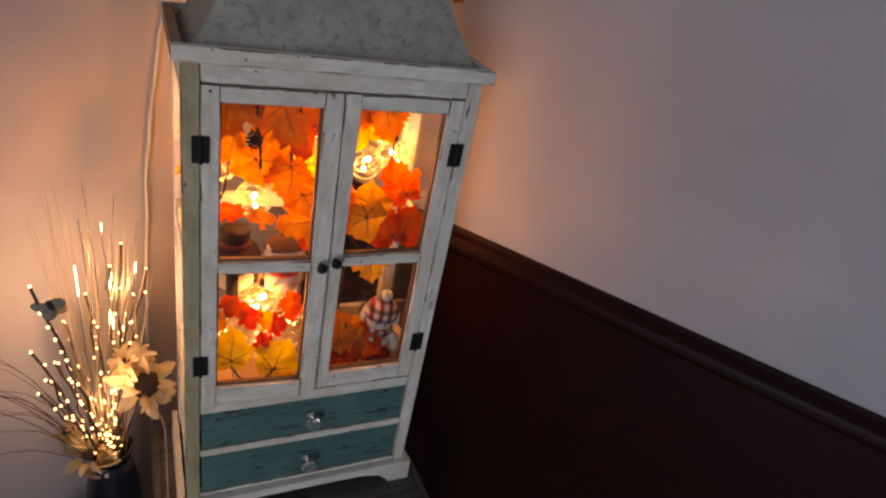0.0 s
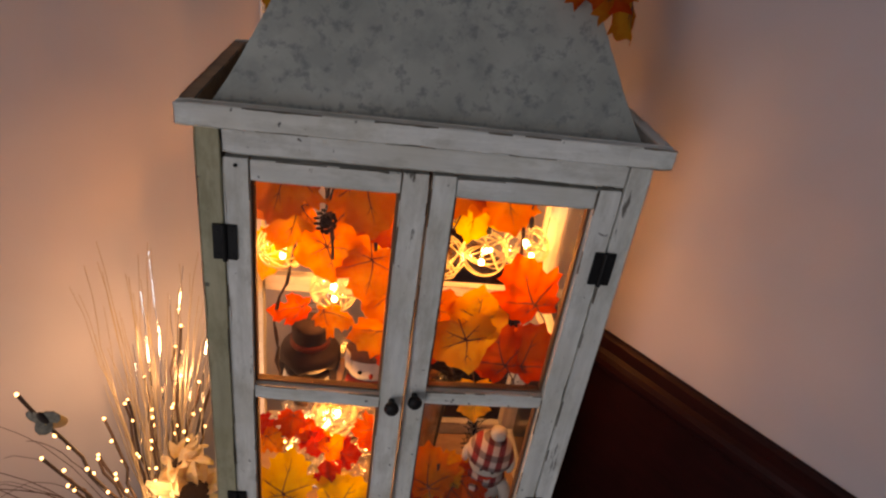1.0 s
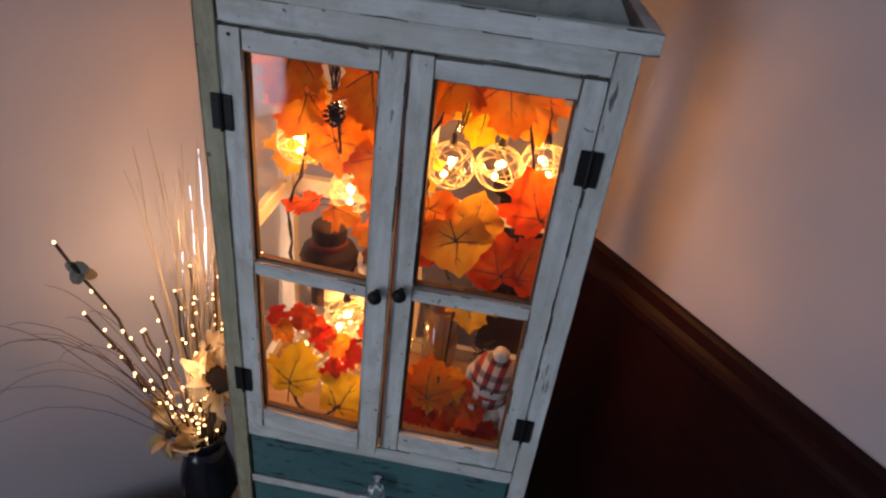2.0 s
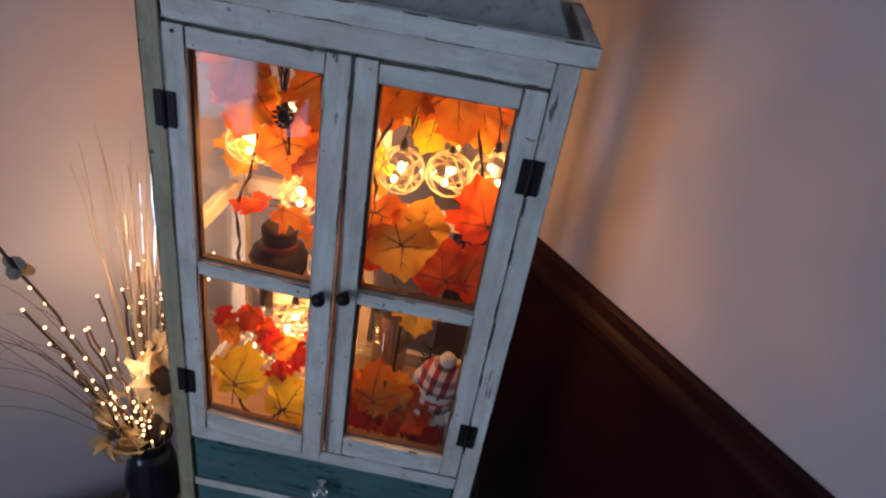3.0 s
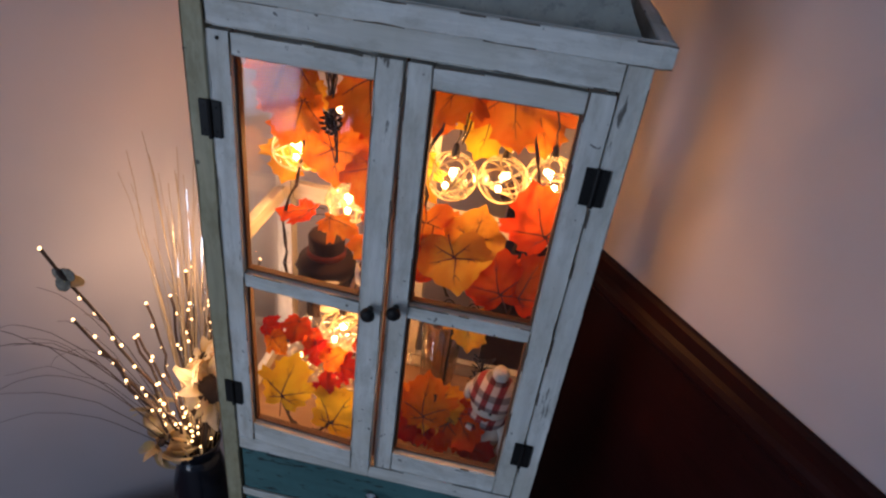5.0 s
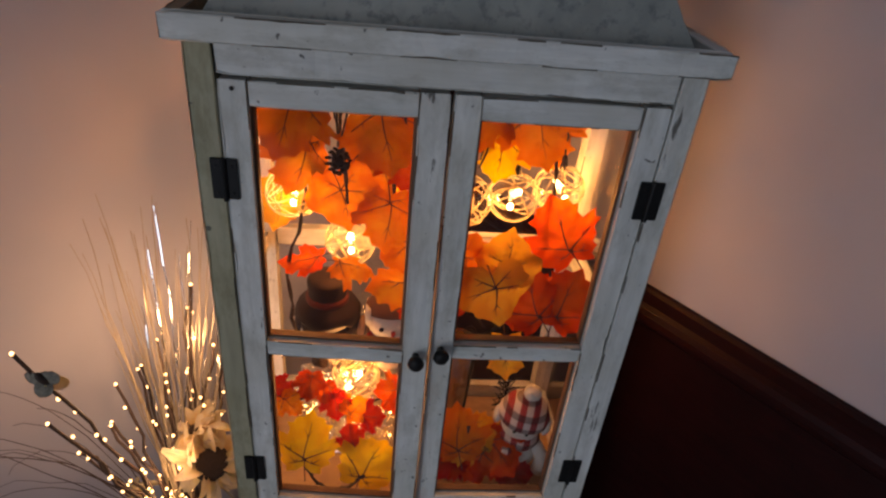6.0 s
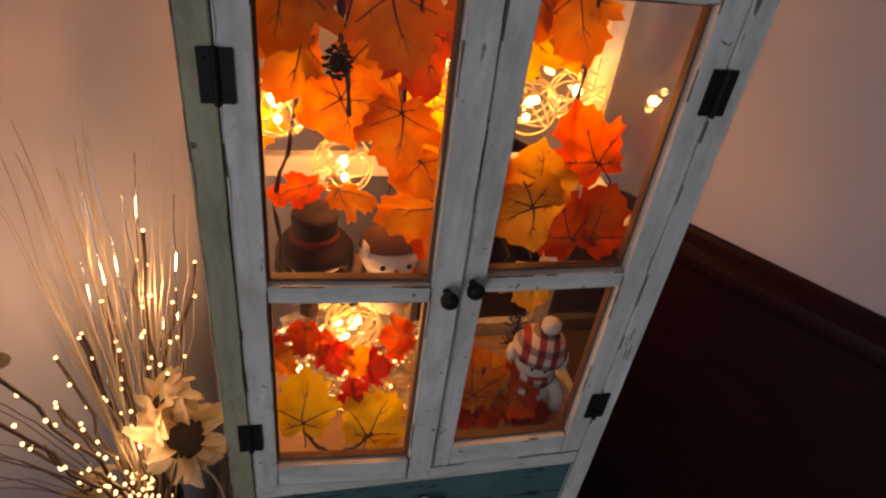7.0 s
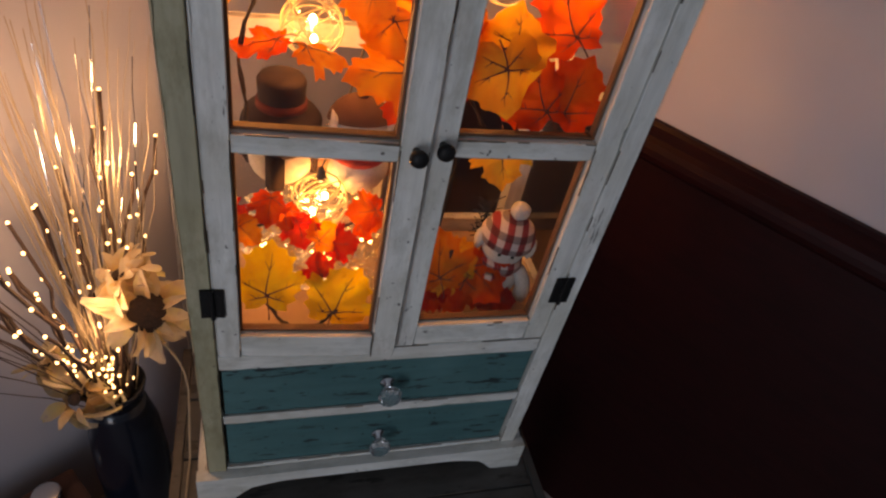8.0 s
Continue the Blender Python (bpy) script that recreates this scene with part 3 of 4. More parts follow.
def leaf_height(x, y, bendy, seed):
    """How far a leaf's cloth rises at a place, in its own size."""
    r = math.hypot(x, y)
    return bendy * r * r - 0.20 * abs(x) * (1 - 0.5 * r) + 0.24 * r * noise.noise(Vector((x * 2.3 + seed * 5, y * 2.3, seed))) + 0.05 * r * math.cos(5 * math.atan2(x, y))


def leaf_meshes(shape, mat, seed):
    key = (shape, mat.name, seed % 4)
    if key in LEAF_MESHES:
        return LEAF_MESHES[key]
    bendy = (-0.22, 0.10, -0.30, -0.08)[seed % 4]
    half = HALF[shape]
    line = half + [(-x, y) for x, y in half[-2:0:-1]]
    pts = []
    for k, (x0, y0) in enumerate(line):
        x1, y1 = line[(k + 1) % len(line)]
        for j in range(3):
            s = j / 3
            x, y = x0 + (x1 - x0) * s, y0 + (y1 - y0) * s
            w = 1 + 0.035 * noise.noise(Vector((x * 9 + seed, y * 9, 3)))
            pts.append((x * w, y * w))
    bm = bmesh.new()
    rings = []
    low = 0.26
    for f in (0.3, 0.6, 0.85, 1.0):
        rings.append([bm.verts.new((x * f, y * f, leaf_height(x * f, y * f, bendy, seed))) for x, y in pts])
    mid = bm.verts.new((0, 0, 0))
    n = len(pts)
    for k in range(n):
        bm.faces.new((mid, rings[0][k], rings[0][(k + 1) % n]))
        for r, q in zip(rings, rings[1:]):
            bm.faces.new((r[k], q[k], q[(k + 1) % n], r[(k + 1) % n]))
    bmesh.ops.translate(bm, verts=bm.verts, vec=(0, -low, 0))
    bmesh.ops.scale(bm, verts=bm.verts, vec=(0.066,) * 3)
    cloth = finish(bm, mat, True)
    bm = bmesh.new()
    base = (0, -0.20 if shape == "maple" else 0.06)

    def on(x, y):
        return (x * .066, (y - low) * .066, (leaf_height(x, y, bendy, seed) + 0.014) * .066)

    for tx, ty in RIBS[shape]:
        line = []
        for i in range(7):
            s = i / 6 * 0.80
            line.append(on(base[0] + (tx - base[0]) * s + 0.04 * math.sin(s * 4 + seed) * (1 if tx >= 0 else -1), base[1] + (ty - base[1]) * s))
        tube(line, 0.00125, 5, bm, 0.25)
        x, y = tx * .48, base[1] + (ty - base[1]) * .48
        for sx in (-1, 1):
            tube([on(x, y), on(x + sx * 0.10 + tx * .14, y + 0.10 + (ty - base[1]) * .08)], 0.0008, 4, bm, 0.3)
    sx, sy, sz = on(*base)
    tube([(0, sy, sz), (0.001, sy - .010, sz + .003), (0.004, sy - .024, sz + .002), (0.005, sy - .034, sz - .004)], 0.0010, 5, bm)
    veins = finish(bm, vein_brown, True)
    LEAF_MESHES[key] = (cloth, veins)
    return cloth, veins


def facing(p, normal, tip, scale=1.0):
    """A pose whose z is the normal and whose y points as near to tip as it can."""
    z = Vector(normal).normalized()
    y = Vector(tip)
    y = (y - z * y.dot(z)).normalized()
    x = y.cross(z)
    m = Matrix((x, y, z)).transposed().to_4x4()
    m.translation = Vector(p)
    return m @ Matrix.Diagonal((scale, scale, scale, 1))


LEAF_COUNT = [0]


def leaf(parent, p, size, mat, shape="maple", normal=(0, -.85, .45), tip=(0, 0, -1)):
    LEAF_COUNT[0] += 1
    s = LEAF_COUNT[0]
    r = random.Random(s)
    normal = Vector(normal) + Vector((r.uniform(-.18, .18), r.uniform(-.05, .05), r.uniform(-.18, .18)))
    cloth, veins = leaf_meshes(shape, mat, s)
    m = facing(p, normal, tip, size / 0.098)
    lf = part("leaf", cloth, None, parent, m=m)
    part("vein", veins, None, lf, m=m)
    return lf


def garland(label, stems, at):
    g = thing("leaf_garland", *at, label, "garland", "autumn leaf garlands")
    bm = bmesh.new()
    for k, line in enumerate(stems):
        pts = []
        for a, b in zip(line, line[1:]):
            pts += bend(a, b, 6, wobble=0.004, seed=k)[:-1]
        pts.append(Vector(line[-1]))
        tube(pts, 0.0017, 6, bm)
        tube([p + Vector((0.003 * math.cos(i * 1.3), 0.003 * math.sin(i * 1.3), 0)) for i, p in enumerate(pts)], 0.0011, 5, bm)
    part("stem", bm, bark, g, "dark twisted paper-wrapped stem")
    return g


ul = garland("orange maple leaf garland hanging inside the cabinet", [[(-0.19, .12, 1.094), (-0.165, .12, 1.0), (-0.15, .13, .90), (-0.175, .11, .80), (-0.165, .10, .70)],
                                                                    [(-0.11, .12, 1.094), (-0.11, .115, 1.0), (-0.10, .11, .90)], [(-0.02, .12, 1.094), (-0.05, .12, .95), (-0.03, .12, .82)]], (-0.11, .12, 1.094))
for p, size, mat, shape, nrm, tip in (
        ((-0.162, .080, 1.008), .088, ORANGE, "maple", (.1, -.85, .3), (-.25, 0, -1)),
        ((-0.150, .098, .953), .080, ORANGE, "maple", (.45, -.8, .3), (-.6, 0, -1)),
        ((-0.106, .112, .905), .080, ORANGE, "vine", (.05, -.85, .4), (.25, 0, -1)),
        ((-0.052, .095, .884), .080, ORANGE, "maple", (.1, -.85, .4), (-.05, 0, -1)),
        ((-0.058, .105, .988), .096, ORANGE, "maple", (.0, -.85, .45), (.1, 0, -1)),
        ((-0.024, .120, .955), .088, RED, "maple", (.3, -.8, .3), (.1, 0, -1)),
        ((-0.008, .13, .89), .080, AMBER, "maple", (.1, -.85, .3), (.1, 0, -1)),
        ((-0.085, .16, 1.045), .085, RED, "maple", (.1, -.8, .4), (.4, 0, -1)),
        ((-0.156, .112, .816), .060, RED, "maple", (-.2, -.02, .95), (-1, -.1, -.35)),
        ((-0.092, .112, .812), .058, ORANGE, "maple", (.1, -.05, .95), (.9, -.1, -.3)),
        ((-0.030, .092, .802), .098, ORANGE, "maple", (.1, -.30, .94), (-1, -.25, -.12)),
        ((-0.016, .072, .775), .045, RED, "maple", (.1, -.6, .6), (-.6, -.3, -1)),
        ((-0.02, .19, .83), .080, AMBER, "maple", (.0, -.85, .3), (.1, 0, -1)),
        ((-0.170, .175, .955), .060, AMBER, "maple", (.2, -.85, .4), (-.2, 0, -1)),
        ((-0.062, .155, .935), .095, ORANGE, "maple", (.0, -.85, .4), (.3, 0, -1)),
        ((-0.080, .185, 1.000), .074, RED, "maple", (.1, -.85, .4), (-.3, 0, -1)),
        ((-0.020, .105, .842), .074, ORANGE, "vine", (.2, -.8, .5), (.3, 0, -1)),
        ((-0.19, .17, .86), .075, AMBER, "maple", (.4, -.85, .3), (-.3, 0, -1)),
):
    leaf(ul, p, size, mat, shape, nrm, tip)

ur = garland("orange and amber leaf garland hanging inside the cabinet", [[(0.05, .13, 1.094), (0.040, .14, 1.0), (0.010, .12, .92), (0.030, .08, .84), (0.07, .05, .77)],
                                                                        [(0.13, .12, 1.094), (0.13, .11, 1.02), (0.16, .16, .90), (0.14, .10, .80)]], (0.09, .12, 1.094))
for p, size, mat, shape, nrm, tip in (
        ((0.114, .100, 1.004), .088, ORANGE, "maple", (.0, -.85, .35), (.25, 0, -1)),
        ((0.042, .080, 1.026), .084, ORANGE, "maple", (.1, -.85, .35), (-.5, 0, -1)),
        ((0.080, .150, .955), .070, YELLOW, "maple", (.1, -.85, .35), (-.2, 0, -1)),
        ((0.022, .150, .975), .074, ORANGE, "maple", (.2, -.85, .35), (-.2, 0, -1)),
        ((0.168, .125, .872), .096, RED, "maple", (-.1, -.85, .35), (-.35, 0, 1)),
        ((0.076, .028, .832), .084, AMBER, "vine", (.05, -.9, .35), (.2, 0, -1)),
        ((0.092, .070, .862), .072, AMBER, "vine", (.0, -.70, .65), (.1, .1, 1)),
        ((0.030, .055, .858), .074, ORANGE, "vine", (.15, -.85, .3), (-.1, 0, -1)),
        ((0.128, .060, .812), .084, RED, "maple", (.0, -.85, .35), (-.3, 0, 1)),
        ((0.168, .058, .812), .084, RED, "maple", (-.2, -.8, .35), (.3, 0, 1)),
        ((0.110, .075, .790), .070, RED, "maple", (.1, -.85, .35), (-.1, 0, -1)),
        ((0.036, .050, .815), .076, RED, "maple", (.1, -.85, .3), (-.2, 0, -1)),
        ((0.106, .050, .722), .066, AMBER, "maple", (.1, -.85, .3), (.1, 0, -1)),
        ((0.150, .100, .775), .066, RED, "maple", (.1, -.85, .3), (.3, 0, -1)),
        ((0.150, .205, .960), .090, ORANGE, "maple", (.0, -.85, .35), (.2, 0, -1)),
        ((0.100, .200, 1.010), .090, RED, "maple", (.0, -.85, .35), (-.3, 0, -1)),
        ((0.050, .09, .825), .078, ORANGE, "maple", (.1, -.85, .3), (.1, 0, -1)),
):
    leaf(ur, p, size, mat, shape, nrm, tip)

FZ = 0.482
ll = garland("yellow maple leaves on a wire stem lying in the cabinet", [[(-0.168, .05, .552), (-0.140, .030, .510), (-0.118, .026, FZ + .006), (-0.088, .026, .498), (-0.070, .028, .520)]], (-0.118, .03, FZ))
leaf(ll, (-0.148, .050, .562), .084, YELLOW, "maple", (.1, -.85, .42), (.10, 0, 1))
leaf(ll, (-0.060, .040, .534), .086, YELLOW, "maple", (-.1, -.85, .42), (.45, 0, .9))
sm = garland("small crimson maple leaf spray lying on clear wrap", [[(-0.18, .085, .60), (-0.13, .09, .612), (-0.09, .08, .585), (-0.045, .09, .61)], [(-0.09, .08, .585), (-0.088, .06, .545), (-0.09, .075, FZ + .003)]], (-0.09, .085, FZ))
for p, size, mat in (((-0.146, .080, .634), .044, RED), ((-0.172, .072, .606), .042, ORANGE), ((-0.185, .085, .622), .038, CRIMSON), ((-0.112, .075, .604), .044, CRIMSON), ((-0.082, .070, .606), .042, ORANGE),
                     ((-0.062, .068, .592), .044, CRIMSON), ((-0.040, .075, .634), .046, RED), ((-0.090, .062, .562), .040, CRIMSON), ((-0.128, .085, .618), .036, RED), ((-0.030, .085, .610), .042, RED)):
    leaf(sm, p, size, mat, "maple", (random.uniform(-.4, .4), -.8, random.uniform(.2, .8)), (random.uniform(-1, 1), 0, random.uniform(-1, .6)))
lr = garland("orange and red maple leaves lying in the cabinet", [[(0.02, .06, FZ + .003), (0.07, .065, .52), (0.075, .06, .585)], [(0.07, .065, .52), (0.13, .05, .51)]], (0.05, .06, FZ))
for p, size, mat, nrm, tip in (((0.060, .058, .574), .084, ORANGE, (-.1, -.85, .4), (-.1, 0, 1)), ((0.036, .075, .548), .072, ORANGE, (.2, -.8, .4), (-.5, 0, 1)), ((0.098, .058, .550), .082, AMBER, (.1, -.7, .6), (.5, 0, -1)),
                               ((0.045, .055, .520), .072, CRIMSON, (.1, -.7, .6), (-.4, -.2, -.4)), ((0.085, .058, .512), .066, RED, (.0, -.6, .7), (.2, -.1, -.3)), ((0.122, .052, .538), .076, RED, (-.3, -.7, .7), (.5, -.2, -.6)),
                               ((0.116, .046, .528), .074, RED, (-.1, -.8, .5), (.7, 0, -.6)), ((0.150, .045, .508), .056, CRIMSON, (.1, -.6, .7), (.6, .1, -.2))):
    leaf(lr, p, size, mat, "maple", nrm, tip)

rg = garland("orange maple leaf garland draped over the metal roof", [[(-0.13, .14, 1.255), (-0.09, .10, 1.33), (0.06, .07, 1.33), (0.165, .07, 1.245)]], (0, .09, 1.33))
leaf(rg, (0.178, .045, 1.258), .085, ORANGE, "maple", (.5, -.7, .5), (.3, 0, -1))
leaf(rg, (0.150, .040, 1.275), .080, RED, "maple", (.2, -.8, .5), (.7, 0, -1))
leaf(rg, (-0.170, .150, 1.225), .085, ORANGE, "maple", (-.3, -.7, .5), (-.4, 0, -1))
leaf(rg, (0.03, .05, 1.34), .085, AMBER, "maple", (.1, -.6, .8), (-.2, 0, -1))


def pinecone(at, r):
    bm = bmesh.new()
    ball(r * .6, (1, 1, 1.3), at, 2, bm=bm)
    for k in range(46):
        a, s = k * 2.4, k / 45
        rr = r * math.sin(0.35 + s * 2.5)
        ball(r * .22, (1.2, 1.2, .5), (at[0] + rr * math.cos(a), at[1] + rr * math.sin(a), at[2] + r * 1.15 * (1 - 2 * s)), 1, bm=bm)
    return bm


part("pinecone", pinecone((-0.112, .118, .950), .013), seed_brown, ul, "small brown pinecone")

# ---- globe string lights ----
BALLS = ((0.045, 0.156, 0.889), (0.111, 0.181, 0.886), (0.173, 0.192, 0.896), (-0.100, 0.168, 0.815), (-0.087, 0.118, 0.620), (-0.169, 0.150, 0.892), (-0.015, 0.165, 0.905))
GLOBE_SHARE = (0.75, 0.65, 1.6, 1.0, 1.0, 1.6, 0.4)
strings = thing("string_lights", 0, .15, 1.094, "warm white thread-wound globe string lights hung inside the cabinet", "string lights")


def globe_mesh(seed, r=0.0335):
    rnd = random.Random(seed)
    bm = bmesh.new()
    for k in range(9):
        n = Vector((rnd.gauss(0, 1), rnd.gauss(0, 1), rnd.gauss(0, 1))).normalized()
        u = n.orthogonal().normalized()
        v = n.cross(u)
        off = rnd.uniform(-.5, .5) * r
        rr = math.sqrt(r * r - off * off)
        tube([n * off + rr * (math.cos(i * math.tau / 28) * u + math.sin(i * math.tau / 28) * v) for i in range(28)], 0.0009, 4, bm, closed=True)
    return finish(bm, thread, True)


globes = [globe_mesh(s) for s in range(3)]
film = finish(ball(0.0328, detail=3), globe_film, True)
bulb = finish(ball(0.0038, (1, 1, 1.2), detail=2), bulb_glow, True)
cap = finish(lathe([(.005, 0), (.006, .006), (.004, .016), (.002, .02)], sides=10), cord_brown, True)
cord = bmesh.new()
for k, p in enumerate(BALLS):
    m = Matrix.Translation(p) @ pose(0, 0, 0, 25 * k, 40 * k, 15 * k)
    g = part("globe", globes[k % 3], None, strings, "white thread-wound globe", m=m)
    f = part("shell", film, None, g, "clear plastic shell", m=m)
    f.visible_shadow = False
    b = part("bulb", bulb, None, g, "glowing warm bulb", m=Matrix.Translation((p[0] + .006 * math.sin(k * 2.1), p[1] - .006, p[2] + .010)))
    b2 = part("bulb", bulb, None, g, "glowing warm bulb", m=Matrix.Translation((p[0] - .009 * math.sin(k * 1.7 + 1), p[1] - .008, p[2] - .011)))
    b2.visible_shadow = False
    b.visible_shadow = False
    part("socket", cap, None, g, "dark socket", m=Matrix.Translation((p[0], p[1], p[2] + .028)))
    top = (p[0] * .8, .15, 1.095) if p[2] > .85 else ((-.02, .22, 1.095) if p[2] > .7 else (-.02, .215, .83))
    tube(bend((p[0], p[1], p[2] + .046), top, 10, (0.004, 0.01, 0), .008, k), .0013, 5, cord)
    lamp("globe_light", "POINT", BALL_WATTS * GLOBE_SHARE[k], WARM, Matrix.Translation((p[0], p[1] - 0.001, p[2] - .004)), radius=0.006)
tube(bend((.2, .2, 1.094), (-.2, .2, 1.094), 20, (0, -.05, -.02), .02, 3), .0014, 5, cord)
for k in range(4):
    tube(bend((0.052 + k * .004, .14, 1.094), (0.054, .135, .945 + .01 * k), 8, (.012 - .007 * k, -.006, 0), .004, 20 + k), .0013, 5, cord)
    tube(bend((-0.115 + k * .005, .115, 1.094), (-0.112, .11, .96 + .012 * k), 8, (.010 - .007 * k, -.006, 0), .004, 30 + k), .0012, 5, cord)
part("cord", cord, cord_brown, strings, "thin dark brown cord", True)

# ---- what stands in the cabinet ----
def crinkled(at, r, squash, seed, detail=4):
    bm = bmesh.new()
    for v in bmesh.ops.create_icosphere(bm, subdivisions=detail, radius=1)["verts"]:
        d = v.co.normalized()
        k = 1 + .22 * noise.noise(d * 2.2 + Vector((seed, 0, 0))) + .16 * abs(noise.noise(d * 5.5 + Vector((0, seed, 0)))) + .08 * abs(noise.noise(d * 13))
        z = d.z * r * k * squash[2] + at[2]
        v.co = Vector((d.x * r * k * squash[0] + at[0], d.y * r * k * squash[1] + at[1], max(z, FZ + .0005)))
    return bm


bag = thing("clear_wrap_bundle", -0.09, .16, FZ, "crinkled clear wrap bundle with glowing beads for lights and glints", "gift wrap")
part("wrap", crinkled((-0.090, .160, .540), .052, (1.75, 1.0, 1.25), 3, 5), wrap, bag)
part("wrap_tail", crinkled((-0.060, .092, .525), .042, (1.4, .8, .85), 8, 5), wrap, bag)
wire = bmesh.new()
rnd = random.Random(5)
pts = [Vector((-0.095 + rnd.uniform(-.07, .08), rnd.uniform(.085, .18), rnd.uniform(.495, .585))) for k in range(30)]
# beads glow for the tiny lights and also for highlights on the wrap
glow_bead = finish(ball(0.0017, detail=2), glint_glow, True)
line = []
for a, b in zip(pts, pts[1:]):
    line += bend(a, b, 5, (0, 0, -.006), .004, len(line))[:-1]
tube(line, .0004, 4, wire)
part("wire", wire, straw, bag, "thin copper wire")
for p in pts:
    part("led", glow_bead, None, bag, "glowing bead for tiny lights and wrap glints", m=Matrix.Translation(p))
# added fill lamp that brightens the wrap and its glints
lamp("wrap_light", "POINT", BALL_WATTS * .9, WARM, Matrix.Translation((-0.08, .115, .555)), radius=.01)


def doll_mesh(pieces):
    """Several shapes with their own materials, joined in one mesh."""
    bm = bmesh.new()
    mats = []
    for mat, make in pieces:
        before = set(bm.faces)
        make(bm)
        if mat not in mats:
            mats.append(mat)
        for f in bm.faces:
            if f not in before:
                f.material_index = mats.index(mat)
                f.smooth = True
    bmesh.ops.recalc_face_normals(bm, faces=bm.faces)
    me = bpy.data.meshes.new("doll")
    bm.to_mesh(me)
    bm.free()
    for m in mats:
        me.materials.append(m)
    return me


def plaid():
    n = Nodes("red_white_plaid")
    tc = n.add("ShaderNodeTexCoord")
    sep = n.add("ShaderNodeSeparateXYZ")
    n.link(tc.outputs["Object"], sep.inputs[0])
    bands = []
    for axis, shift in (("X", 0.0), ("Z", 0.003)):
        m = n.add("ShaderNodeMath", operation="MULTIPLY_ADD")
        m.inputs[1].default_value, m.inputs[2].default_value = 52.0, shift * 52
        n.link(sep.outputs[axis], m.inputs[0])
        f = n.add("ShaderNodeMath", operation="FRACT")
        n.link(m.outputs[0], f.inputs[0])
        g = n.add("ShaderNodeMath", operation="GREATER_THAN")
        g.inputs[1].default_value = .5
        n.link(f.outputs[0], g.inputs[0])
        bands.append(g.outputs[0])
    c = n.mix(bands[0], (.46, .38, .35), (.24, .025, .028))
    c = n.mix(bands[1], c, (.05, .03, .04), "MULTIPLY")
    c = n.mix(.35, c, n.mix(bands[0], (.5, .42, .4), (.25, .03, .03)))
    n.bump(n.noise(n.coords((1, 1, 1)), 700, 2), .4, .001)
    return n.done(c, .95)


plaid_cloth = plaid()
bead = plain("black_bead", (.01, .01, .01), .15)
felt_red = plain("red_felt", (.34, .03, .02), .95, vary=.3, scale=400, bump=.5)
felt_band = plain("russet_felt", (.13, .022, .014), .95, vary=.4, scale=400, bump=.6)
felt_cap = plain("chestnut_felt", (.085, .032, .018), .95, vary=.4, scale=400, bump=.6)
felt_tan = plain("tan_felt", (.30, .16, .09), .95, vary=.3, scale=400, bump=.5)


